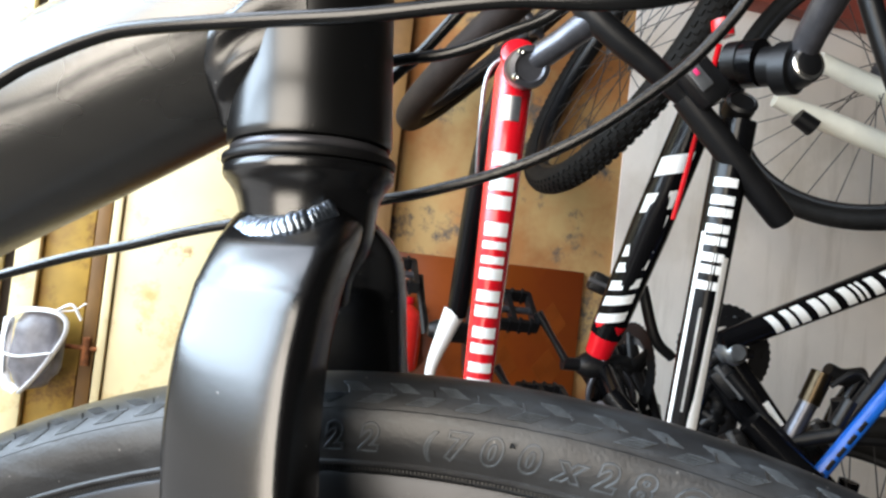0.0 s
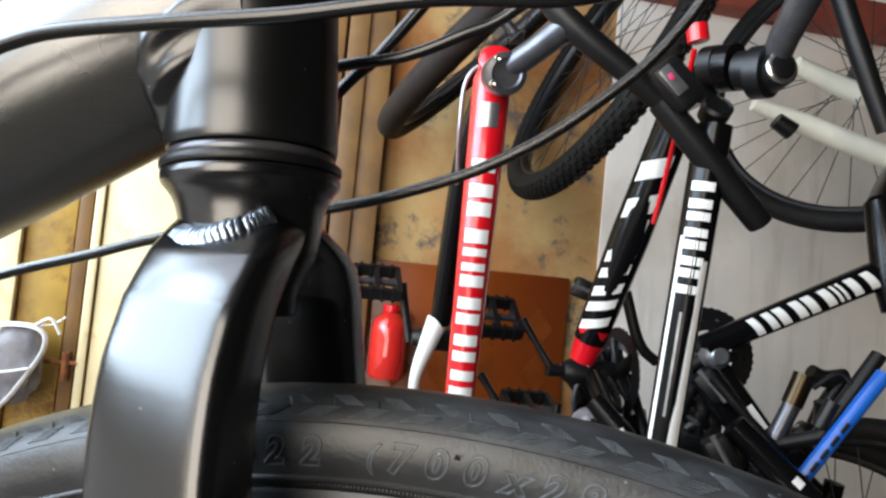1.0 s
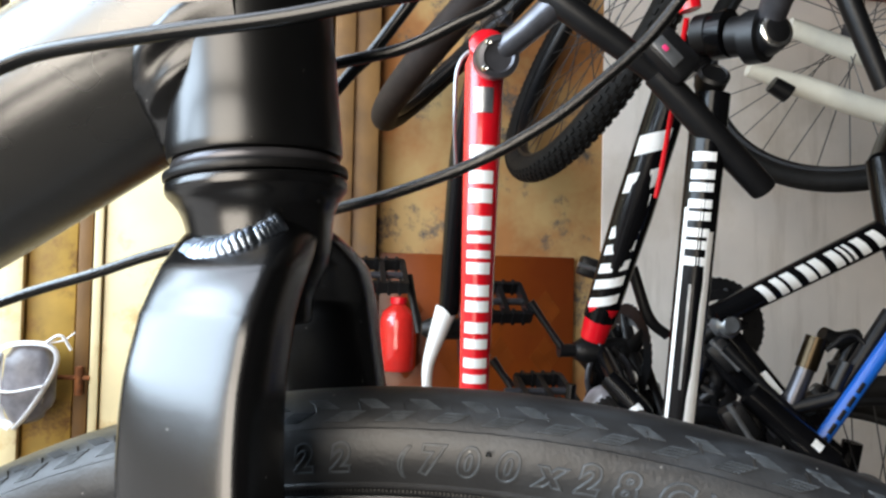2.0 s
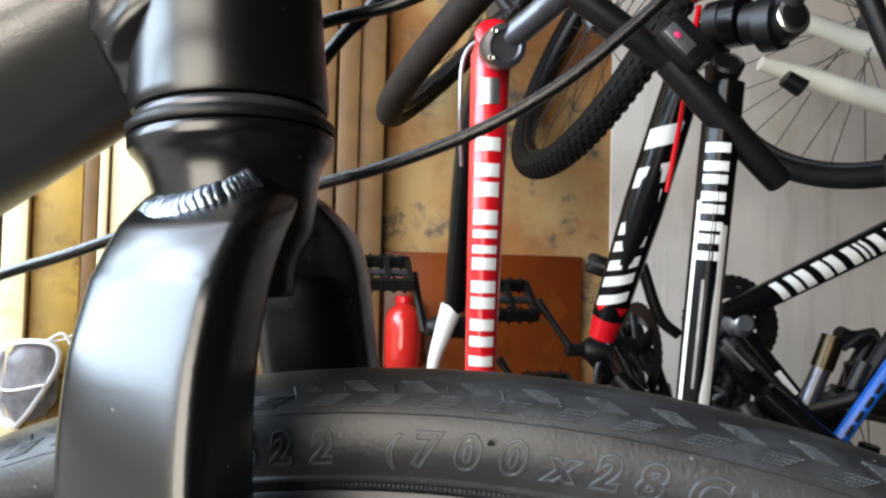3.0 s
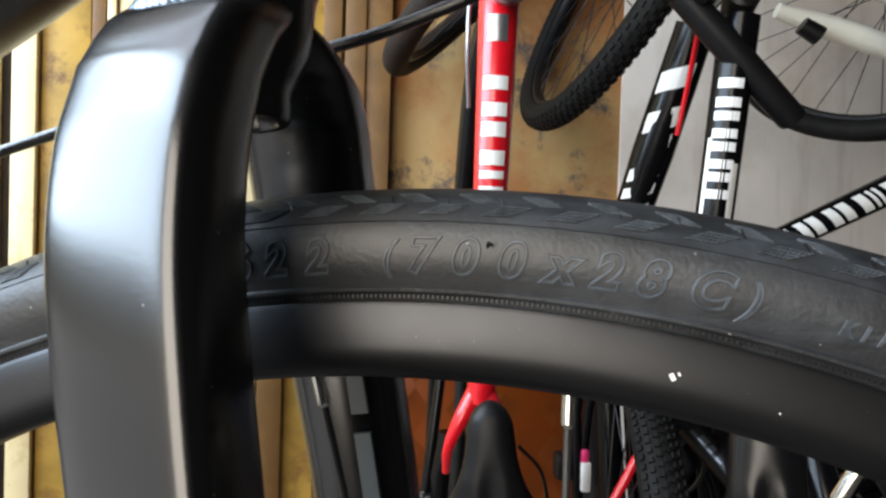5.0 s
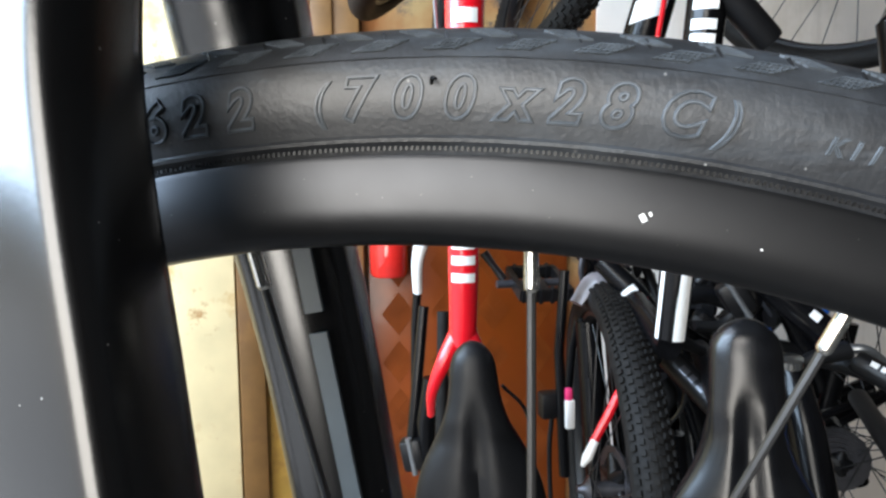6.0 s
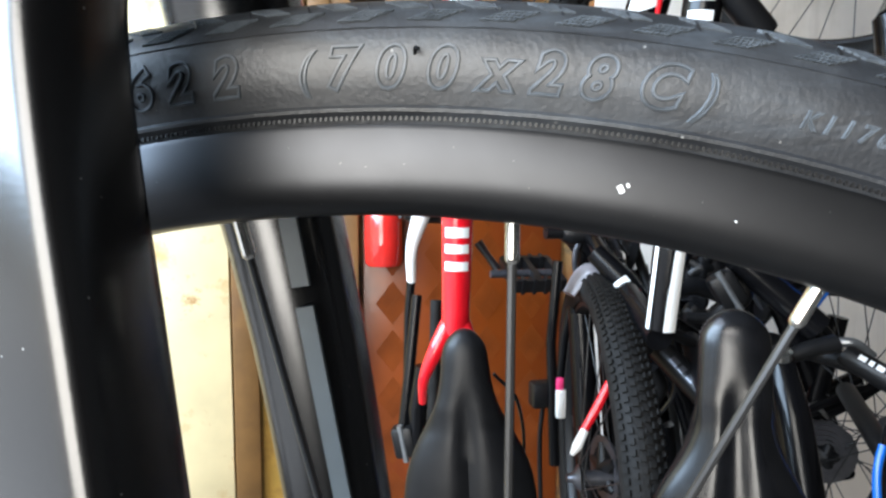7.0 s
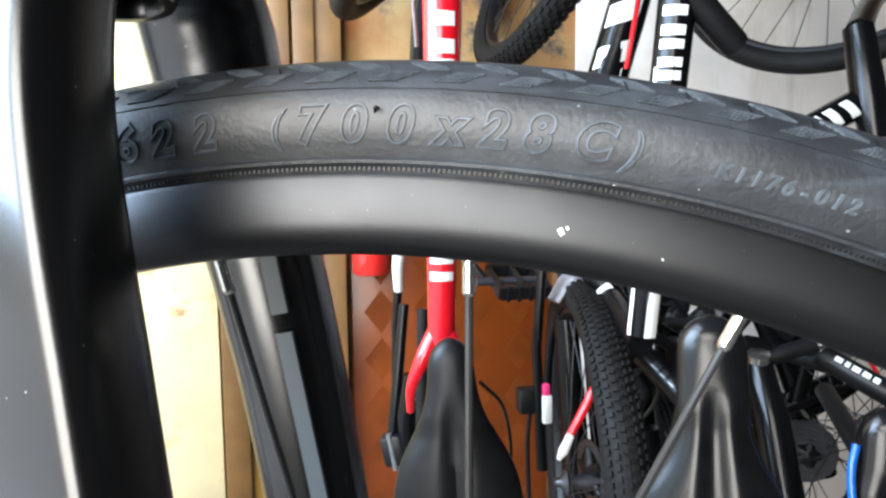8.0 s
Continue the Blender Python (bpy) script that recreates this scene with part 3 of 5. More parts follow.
lathe("hub", [(0.008, -0.052), (0.011, -0.045), (0.011, -0.036), (0.030, -0.034), (0.030, -0.031), (0.012, -0.028), (0.012, 0.028), (0.030, 0.031), (0.030, 0.034),
              (0.011, 0.036), (0.011, 0.045), (0.008, 0.052)], WC, (0, 1, 0), M_BLACK, rim, 32)
for k in range(30):
    th = radians(5.5 + 12 * k)
    side = 1 if k % 2 else -1
    turn = 0.030 if ((k + 1) % 30) % 4 in (0, 1) else -0.030
    e = Vector((math.sin(th), 0, math.cos(th)))
    hub_p = WC + Vector((math.cos(th) * turn, side * 0.031, -math.sin(th) * turn))
    top = WC + e * 0.2957
    d = (hub_p - top).normalized()
    lathe("nipple", [(0.0009, 0.0), (0.0016, 0.0002), (0.00165, 0.0080), (0.0015, 0.0086), (0.0010, 0.0092)], top - d * 0.0002, d, M_STEEL, rim, 12, label="bright spoke nipple")
    tube("spoke", [top + d * 0.0086, hub_p], 0.0010, M_SPOKE, rim, 8)

# work stand that carries the bicycle, out of view
stand = thing("repair_stand", "black steel repair stand clamped to the bicycle seat tube", "stand", at=(-0.62, 0.1, FLOOR))
tube("post", [(-0.62, 0.12, FLOOR + 0.02), (-0.62, 0.12, 0.72)], 0.02, M_BLACK, stand)
tube("clamp_arm", [(-0.62, 0.14, 0.70), (-0.62, 0.022, 0.70)], [0.018, 0.02], M_BLACK, stand)
for a in (30, 150, 270):
    tube("foot", [(-0.62, 0.12, FLOOR + 0.03), (-0.62 + 0.3 * math.cos(radians(a)), 0.12 + 0.3 * math.sin(radians(a)), FLOOR + 0.014)], 0.014, M_BLACK, stand)
# ---- the back wall: sheet, panel, beam, corner post ----
sheet = tagged(block("wall_sheet", on_wall(1.70, 0.62, 0.006), (2.02, 0.008, 2.2), M_SHEET, None, (UX, NX, UP), 0.002),
               "creased white sheet covering the plaster wall", "sheet", kind="structure")
wains = tagged(block("wall_panel", on_wall(0.345, 0.115, 0.008), (0.53, 0.014, 1.26), M_WAINS, None, (UX, NX, UP), 0.003),
               "glossy orange varnished lower wall panel with diamond pattern", "panel", kind="structure")
for i in range(4):
    for j in range(9):
        for du, dz in ((-1, 0), (1, 0), (0, 1), (0, -1)):
            s = 0.0215
            c = on_wall(0.155 + 0.125 * i + du * (s + 0.0002), 0.60 - 0.125 * j + dz * (s * 1.3 + 0.0002), 0.0158)
            pts = [c + UX * s, c + UP * s * 1.3, c - UX * s, c - UP * s * 1.3]
            v = pts + [p - NX * 0.0015 for p in pts]
            obj("diamond_inlay", v, [(0, 1, 2, 3), (0, 4, 5, 1), (1, 5, 6, 2), (2, 6, 7, 3), (3, 7, 4, 0)], M_DIAMOND, wains, smooth=False)
beam = tagged(block("wall_beam", on_wall(1.6, 1.60, 0.04), (2.3, 0.07, 0.10), M_BEAM, None, (UX, NX, UP), 0.006),
              "red-brown painted timber beam along the wall", "beam", kind="structure")
post = thing("corner_post", "old yellow timber corner post of two boards", "post", at=on_wall(0.0, FLOOR), kind="structure")
for k, (u, w, o) in enumerate(((0.035, 0.065, 0.05), (-0.02, 0.05, 0.06), (-0.075, 0.045, 0.04))):
    block("board", on_wall(u, (FLOOR + CEIL) / 2, o / 2 + 0.012), (w, o, CEIL - FLOOR - 0.004), M_WOOD, post, (UX, NX, UP), 0.004)

# ---- the painted steel gate ----
gate = thing("steel_gate", "cream painted folding steel gate with rusty edges, standing shut", "gate", at=on_gate(0.5, FLOOR), kind="structure")
ZM, ZH = (FLOOR + CEIL) / 2, CEIL - FLOOR - 0.004


def gate_strip(name, u0, u1, out, depth, material, bevel=0.003):
    return block(name, on_gate((u0 + u1) / 2, ZM, out + depth / 2), (abs(u1 - u0), depth, ZH), material, gate, (LX, LN, UP), bevel)


gate_strip("gate_panel", 0.243, 0.545, 0.0, 0.02, M_GATE)
gate_strip("gate_edge", 0.182, 0.239, 0.0, 0.03, M_WOOD)
gate_strip("gate_stile", 0.549, 0.566, 0.0, 0.030, M_GATE)
gate_strip("gate_stile", 0.570, 0.596, 0.0, 0.022, M_WOOD)
gate_strip("gate_panel", 0.60, 0.690, 0.0, 0.006, M_MUSTARD)
gate_strip("gate_stile", 0.694, 0.738, 0.0, 0.028, M_GATE)
gate_strip("gate_gap", 0.740, 0.760, 0.0, 0.003, M_DARK)
gate_strip("gate_panel", 0.762, 0.92, 0.0, 0.026, M_GATE)
gate_strip("gate_stile", 0.924, 0.96, 0.0, 0.03, M_GATE)
gate_strip("gate_panel", 0.965, 1.4, 0.0, 0.02, M_GATE)
for z in (0.45, 1.2, -0.2):
    hg = on_gate(0.585, z, 0.03)
    tube("hinge", [hg - UP * 0.03, hg + UP * 0.03], 0.008, M_RUST, gate, 12)
    tube("hinge_pin", [hg - LX * 0.02 + UP * 0.005, hg + LX * 0.045 + UP * 0.01], 0.005, M_RUST, gate, 10)

bag = thing("tied_bundle", "grey plastic-wrapped bundle tied with white straps to the gate", "bundle", at=on_gate(0.668, 0.458, 0.03))
bm = bmesh.new()
bmesh.ops.create_icosphere(bm, subdivisions=3, radius=1)
for q in bm.verts:
    k = 1 + 0.16 * noise.noise(q.co * 2.3) + 0.07 * noise.noise(q.co * 6)
    q.co = Vector((math.copysign(abs(q.co.x) ** 0.7, q.co.x) * 0.047, math.copysign(abs(q.co.y) ** 0.8, q.co.y) * 0.03,
                   math.copysign(abs(q.co.z) ** 0.7, q.co.z) * 0.082)) * k
bm.verts.index_update()
v = [on_gate(0.668, 0.458, 0.06) + LX * -q.co.x + LN * -q.co.y + UP * q.co.z for q in bm.verts]
f = [[q.index for q in fc.verts] for fc in bm.faces]
bm.free()
obj("wrap", v, f, M_BAG, bag)


def strap(pts, r=0.006):
    tube("strap", [on_gate(0.668 - a, 0.458 + z, 0.06 + o) for a, z, o in pts], r, M_STRAP, bag, 8, flat=0.5, curved=True, label="white plastic strap")


strap([(-0.055, -0.05, 0.01), (-0.058, 0.03, 0.012), (-0.04, 0.075, 0.02), (0.02, 0.08, 0.022), (0.048, 0.06, 0.02), (0.045, 0.02, 0.025), (0.01, -0.05, 0.036), (-0.02, -0.09, 0.015)], 0.007)
strap([(-0.055, -0.012, 0.015), (-0.02, -0.012, 0.040), (0.03, -0.004, 0.038)], 0.005)
strap([(-0.056, 0.06, 0.0), (-0.056, 0.0, 0.006), (-0.05, -0.07, 0.0), (-0.03, -0.09, 0.0)], 0.010)
strap([(0.03, 0.082, 0.02), (0.055, 0.095, 0.02), (0.075, 0.065, 0.02)], 0.006)
strap([(0.03, 0.08, 0.02), (0.06, 0.085, 0.02), (0.08, 0.10, 0.015)], 0.003)


# ---- parts shared by the bicycles on the wall ----
def wheel(parent, centre, normal, radius, tw, tyre_mat, knobs=0, spokes=28, rim_mat=None, start=0.0, cross=0.02):
    c = Vector(centre)
    x, y, a = basis(normal)
    rt = tw / 2
    rc = radius - rt
    pr = [(rc + rt * math.sin(radians(t)), rt * math.cos(radians(t))) for t in range(-55, 236, 15)]
    ty = lathe("tyre", pr, c, a, tyre_mat, parent, 96, closed=True)
    rr = rc - rt * 0.7
    lathe("rim", [(rr + 0.002, -rt * 0.55), (rr + 0.002, rt * 0.55), (rr - 0.010, rt * 0.5), (rr - 0.016, rt * 0.2), (rr - 0.016, -rt * 0.2), (rr - 0.010, -rt * 0.5)],
          c, a, rim_mat or M_BLACK, parent, 96, closed=True)
    if knobs:
        ch = []
        for k in range(knobs):
            for row, (ta, off) in enumerate(((38, 0.5), (60, 0), (80, 0.5), (100, 0), (120, 0.5), (142, 0))):
                th = 2 * math.pi * (k + off) / knobs
                e = x * math.cos(th) + y * math.sin(th)
                tang = -x * math.sin(th) + y * math.cos(th)
                nn = e * math.sin(radians(ta)) + a * math.cos(radians(ta))
                p = c + e * rc + nn * (rt + 0.001)
                ch.append(box_data(p, (2 * math.pi * radius / knobs * 0.55, rt * 0.24, 0.004), (tang, nn.cross(tang), nn)))
        v, f = merge(ch)
        tagged(obj("tread_block", v, f, tyre_mat, ty, smooth=False), kind="stuff")
    lathe("hub", [(0.006, -0.05), (0.009, -0.04), (0.022, -0.03), (0.012, -0.024), (0.012, 0.024), (0.022, 0.03), (0.009, 0.04), (0.006, 0.05)], c, a, M_DARKALLOY, parent, 20)
    for k in range(spokes):
        th = 2 * math.pi * k / spokes + start
        tw_ = 1.2 if k % 4 < 2 else -1.2
        s = 0.026 if k % 2 else -0.026
        p0 = c + (x * math.cos(th) + y * math.sin(th)) * (rr - 0.012)
        p1 = c + (x * math.cos(th + tw_) + y * math.sin(th + tw_)) * cross + a * s
        tube("spoke", [p0, p1], 0.0011, M_SPOKE, parent, 5)
    return ty


def saddle(parent, nose, rear, out, length_mat, width=0.155, name="saddle", waist=0.46, nose_half=0.027):
    """out: the way its top faces."""
    n, r = Vector(nose), Vector(rear)
    d = (r - n)
    ln = d.length
    d.normalize()
    o = Vector(out)
    o = (o - d * o.dot(d)).normalized()
    s = d.cross(o)
    loops = []
    steps = [0.0, 0.004, 0.012, 0.025, 0.045, 0.07, 0.10] + [0.10 + 0.90 * k / 20 for k in range(1, 21)]
    last = len(steps) - 1
    for i, u in enumerate(steps):
        w = nose_half * 0.8 + nose_half * 0.2 * min(1, u * 8) + (width / 2 - nose_half) * (1 / (1 + math.exp(-(u - waist) * 11)))
        cap = math.sqrt(max(0.01, 1 - ((0.10 - u) / 0.10) ** 2)) if u < 0.10 else 1.0
        w *= cap
        if u > 0.9:
            w *= math.sqrt(max(0.05, 1 - ((u - 0.9) / 0.1) ** 2 * 0.8))
        h = 0.030 * (0.35 if i == last else 1) * min(1, 0.5 + u * 4) * cap
        lp = []
        for j in range(60):
            t = 2 * math.pi * j / 60
            cs, sn = math.cos(t), math.sin(t)
            px = math.copysign(abs(cs) ** 0.85, cs) * w
            groove = 0.008 * math.exp(-(px / 0.012) ** 2) * min(1, max(0, (u - 0.25) / 0.2)) * min(1, max(0, (1 - u) / 0.12)) * max(0, sn)
            ph = (sn * h if sn < 0 else sn * 0.018 * cap) - groove - 0.010 * (px / max(w, 0.01)) ** 2 * (u > 0.4)
            lp.append(n + d * (u * ln) + s * px + o * ph)
        loops.append(lp)
    v, f = rings(loops)
    sd = obj(name, v, f, length_mat, parent)
    for sgn in (-1, 1):
        tube("saddle_rail", [n + d * 0.05 - o * 0.02 + s * 0.006 * sgn, n + d * 0.12 - o * 0.045 + s * 0.02 * sgn, n + d * 0.19 - o * 0.045 + s * 0.022 * sgn,
                             n + d * 0.24 - o * 0.02 + s * 0.03 * sgn], 0.0035, M_GREY, sd, 8, curved=True)
    return sd


def pedal(parent, centre, axis, flat_n):
    c, a = Vector(centre), Vector(axis).normalized()
    nn = Vector(flat_n)
    nn = (nn - a * nn.dot(a)).normalized()
    t = a.cross(nn)
    ax = (a, t, nn)
    ch = []
    for o in (-0.044, 0.044):
        ch.append(box_data(c + t * o, (0.088, 0.010, 0.022), ax))
    for o in (-0.042, 0.0, 0.042):
        ch.append(box_data(c + a * o, (0.010, 0.092, 0.020), ax))
    for o in (-0.03, -0.01, 0.01, 0.03):
        for q in (-0.044, 0.044):
            ch.append(box_data(c + t * q + a * o, (0.006, 0.014, 0.028), ax))
    v, f = merge(ch)
    p = obj("pedal", v, f, M_BLACK, parent, "black cage pedal", smooth=False)
    tube("axle", [c - a * 0.075, c + a * 0.04], 0.007, M_DARKALLOY, p, 10)
    return p


def crank(parent, a, b, r=0.011):
    tube("crank_arm", [a, Vector(a).lerp(Vector(b), 0.5), b], [r, r * 0.8, r * 1.1], M_BLACK, parent, 14, flat=0.7)


def chainring(parent, centre, axis, radius, teeth=38, material=None):
    x, y, a = basis(axis)
    c = Vector(centre)
    loops = []
    for h, k in ((-0.0015, 1), (0.0015, 1), (0.0015, 0.72), (-0.0015, 0.72)):
        lp = []
        for j in range(teeth * 2):
            th = math.pi * j / teeth
            rr = radius * k * (1.03 if (j % 2 and k == 1) else 1.0)
            lp.append(c + a * h + (x * math.cos(th) + y * math.sin(th)) * rr)
        loops.append(lp)
    v, f = rings(loops, wrap=True)
    cr = obj("chainring", v, f, material or M_BLACK, parent)
    for k in range(5):
        th = 2 * math.pi * k / 5
        tube("spider_arm", [c, c + (x * math.cos(th) + y * math.sin(th)) * radius * 0.8], [0.014, 0.007], M_BLACK, cr, 10)
    return cr


def bars_on_tube(parent, p0, p1, r0, r1, toward, spans, height, material, name="lettering_block", lift=0.0006, shift=0.0, notch=True, lean=0.0):
    """Plain bars wrapped on the side of a tube that faces 'toward'; spans along it in parts of its length. A notched span is a pair of bars."""
    p0, p1 = Vector(p0), Vector(p1)
    d = (p1 - p0)
    ln = d.length
    d.normalize()
    o = Vector(toward)
    o = (o - d * o.dot(d)).normalized()
    s = d.cross(o)
    strips = []
    for u0, u1 in spans:
        g = (u1 - u0) * 0.34
        strips += [(u0, u0 + g), (u1 - g, u1)] if notch else [(u0, u1)]
    for u0, u1 in strips:
        verts, faces = [], []
        nu, nv = 3, 8
        for a in range(nu + 1):
            for b in range(nv + 1):
                w = (b / nv - 0.5) * height
                u = u0 + (u1 - u0) * a / nu + lean * w / ln
                rad = r0 + (r1 - r0) * u + lift
                w += shift
                verts.append(p0 + d * (u * ln) + (o * math.cos(w / rad) + s * math.sin(w / rad)) * rad)
        for a in range(nu):
            for b in range(nv):
                q = a * (nv + 1) + b
                faces.append((q, q + 1, q + nv + 2, q + nv + 1))
        obj(name, verts, faces, material, parent)


GROUP = "bicycles hung on the wall"
# ---- red bicycle hung by its front wheel ----
red = thing("hung_bicycle", "red and black bicycle hung upright by its front wheel", "bicycle", GROUP, at=(-0.07, 0.67, 0.1))
T0, T1 = Vector((-0.063, 0.645, 1.03)), Vector((-0.0735, 0.672, 0.448))
VIEW = Vector((0.12, -0.99, 0))
tt = tube("top_tube", [T0.lerp(T1, 0.055), T0.lerp(T1, 0.075), T0.lerp(T1, 0.5), T1], [0.0225, 0.0268, 0.0230, 0.0185], M_RED, red, 32)
bars_on_tube(tt, T0, T1, 0.0275, 0.0185, VIEW, [(0.265, 0.352), (0.364, 0.458), (0.470, 0.522), (0.532, 0.610), (0.620, 0.695), (0.708, 0.775), (0.79, 0.85)], 0.034, M_WHITE, lift=0.0016)
bars_on_tube(tt, T0, T1, 0.0275, 0.0185, VIEW, [(0.135, 0.192)], 0.026, M_GREY, "badge", lift=0.0012, notch=False)
lathe("head_tube", [(0.018, -0.05), (0.024, -0.045), (0.024, 0.045), (0.018, 0.05)], (-0.064, 0.672, 0.995), (0.1, -0.9, 0.35), M_RED, red, 32)
SC = Vector((-0.0434, 0.585, 0.975))
SX, SY, SA = basis((0.25, -0.92, -0.25))
clamp = lathe("stem_clamp", [(0.010, -0.030), (0.0235, -0.028), (0.0265, -0.022), (0.0265, 0.018), (0.0250, 0.022), (0.0190, 0.0235), (0.0165, 0.021), (0.004, 0.0205)],
              SC, SA, M_DARKALLOY, red, 32, label="dark alloy stem clamp with bolts")
for qx, qy in ((0.016, 0.014), (-0.016, -0.014), (-0.014, 0.016)):
    lathe("bolt", [(0.0015, 0.018), (0.0042, 0.019), (0.0046, 0.023), (0.0030, 0.0255), (0.0012, 0.0245)], SC + SX * qx + SY * qy, SA, M_STEEL, clamp, 14)
tube("stem", [(-0.043, 0.585, 0.978), (0.0, 0.555, 1.00), (0.036, 0.532, 1.022)], [0.017, 0.016, 0.018], M_DARKALLOY, red, 24)
hb = tube("handlebar", [(-0.16, 0.50, 1.17), (-0.03, 0.52, 1.075), (0.038, 0.5318, 1.015), (0.10, 0.548, 0.973), (0.1468, 0.5657, 0.9414)], [0.0125, 0.0125, 0.0159, 0.0145, 0.0125], M_BLACK, red, 24, curved=True)
tube("grip", [(0.145, 0.565, 0.943), (0.19, 0.578, 0.898), (0.274, 0.6052, 0.815), (0.277, 0.6062, 0.812)], [0.0155, 0.0165, 0.0155, 0.0145], M_BLACK, hb, 24, label="black rubber grip")
pod = block("shifter", (0.158, 0.548, 0.957), (0.062, 0.03, 0.040), M_BLACK, hb, (Vector((0.70, 0.17, -0.69)), Vector((0.25, -0.97, 0.0)), Vector((-0.67, -0.17, -0.72)).normalized()), 0.010,
            label="black gear shifter with oval badge")
block("shifter_badge", (0.152, 0.531, 0.957), (0.036, 0.003, 0.016), M_GREY, pod, (Vector((0.70, 0.17, -0.69)), Vector((0.25, -0.97, 0.0)), Vector((-0.67, -0.17, -0.72)).normalized()), 0.0014)
block("badge_mark", (0.149, 0.5295, 0.960), (0.008, 0.003, 0.006), M_PINK, pod, (Vector((0.70, 0.17, -0.69)), Vector((0.25, -0.97, 0.0)), Vector((-0.67, -0.17, -0.72)).normalized(), ), 0.001)
tube("down_tube", [(-0.068, 0.70, 1.02), (-0.1106, 0.7814, 0.893), (-0.1434, 0.8847, 0.635)], [0.022, 0.020, 0.018], M_GLOSSBLACK, red, 24, curved=True)
tube("chain_stay", [(-0.147, 0.884, 0.64), (-0.160, 0.882, 0.60), (-0.178, 0.885, 0.54), (-0.182, 0.90, 0.48)], [0.020, 0.016, 0.010, 0.008], M_WHITE, red, 18, curved=True, label="white painted stay")
tube("chain_stay", [(-0.182, 0.90, 0.485), (-0.188, 0.90, 0.42), (-0.19, 0.90, 0.30)], [0.008, 0.007, 0.007], M_GLOSSBLACK, red, 14)
for sx, x1 in ((-1, -0.114), (1, -0.046)):
    tube("seat_stay", [(-0.0735 + 0.004 * sx, 0.675, 0.465), (-0.0735 + 0.024 * sx, 0.66, 0.427), (x1, 0.66, 0.385), (x1 + 0.006 * sx, 0.68, 0.345)], [0.0145, 0.0110, 0.0075, 0.0055], M_RED, red, 16, curved=True)
tube("brake_cable", [(-0.045, 0.66, 1.03), (-0.098, 0.66, 1.0), (-0.107, 0.67, 0.93), (-0.108, 0.70, 0.85)], 0.003, M_GREY, red, 8, curved=True)
tube("brake_cable", [(-0.02, 0.65, 0.40), (0.012, 0.66, 0.36), (0.02, 0.67, 0.28), (-0.01, 0.68, 0.22)], 0.0025, M_HOSE, red, 8, curved=True)
sd = saddle(red, (-0.052, 0.585, 0.474), (-0.036, 0.555, 0.205), (0.08, -0.99, 0.08), M_LEATHER, 0.165)
tube("seat_post", [(-0.05, 0.60, 0.35), (-0.07, 0.66, 0.37), (-0.10, 0.78, 0.40)], 0.0135, M_BLACK, red, 16)
pc = Vector((-0.15, 0.93, 0.60))
lathe("bottom_bracket", [(0.012, -0.05), (0.02, -0.035), (0.02, 0.035), (0.012, 0.05)], pc, UX, M_BLACK, red, 20)
crank(red, (-0.2087, 0.955, 0.588), (-0.2376, 0.9662, 0.695))
pedal(red, (-0.2846, 0.9569, 0.694), UX, (0, -0.5, 0.86))
chainring(red, (-0.120, 0.945, 0.585), UX, 0.075)
tip, upv = Vector((-0.331, 1.04, 0.999)), Vector((0.70, 0.06, 0.71)).normalized()
wheel(red, tip + upv * 0.345, upv.cross(Vector((-0.30, 0.95, 0.05))).normalized(), 0.345, 0.052, M_OLDTYRE, 0, 28)
# Red capped cylinder added in place of a red glow on the panel.
BP = on_wall(0.128, 0.452, 0.063)
bottle = thing("red_bottle", "round red shape added for a red glow on the varnished panel", "bottle", at=BP)
lathe("body", [(0.006, 0.0), (0.040, 0.002), (0.046, 0.010), (0.047, 0.06), (0.046, 0.125), (0.041, 0.145), (0.024, 0.158), (0.018, 0.165), (0.004, 0.167)], BP, (0, 0, 1), M_GLOSSRED, bottle, 32)
lathe("cap", [(0.004, 0.165), (0.021, 0.166), (0.021, 0.182), (0.004, 0.184)], BP, (0, 0, 1), M_RED, bottle, 24)

# ---- black and white bicycle ----
bw = thing("hung_bicycle", "black and white bicycle with red accents hung upright on the wall", "bicycle", GROUP, at=(0.2, 0.62, 0.1))
S0, S1 = Vector((0.2127, 0.5895, 0.924)), Vector((0.1825, 0.625, 0.475))
st = tube("top_tube", [S0, S0.lerp(S1, 0.5), S1], [0.020, 0.0195, 0.018], M_GLOSSBLACK, bw, 28, power=2.4)
SV = Vector((-0.2, -0.98, 0))
bars_on_tube(st, S0, S1, 0.0195, 0.018, SV, [(0.36, 1.0)], 0.017, M_WHITE, "paint_band", 0.0012, -0.0120, False)
bars_on_tube(st, S0, S1, 0.0195, 0.018, SV, [(0.30, 1.0)], 0.006, M_WHITE, "paint_band", 0.0012, 0.0170, False)
bars_on_tube(st, S0, S1, 0.0195, 0.018, SV, [(0.155, 0.225), (0.235, 0.30), (0.31, 0.375), (0.385, 0.45)], 0.028, M_WHITE, lift=0.0018, shift=0.001)
bars_on_tube(st, S0, S1, 0.0195, 0.018, SV, [(0.50, 0.78)], 0.003, M_GREY, "small_print", 0.0018, 0.003, False)
D0, D1 = Vector((0.205, 0.79, 0.985)), Vector((0.1139, 0.905, 0.631))
sdt = tube("down_tube", [D0, D0.lerp(D1, 0.5), D1], [0.027, 0.030, 0.026], M_GLOSSBLACK, bw, 28, power=2.3)
DV = Vector((-0.55, -0.83, 0))
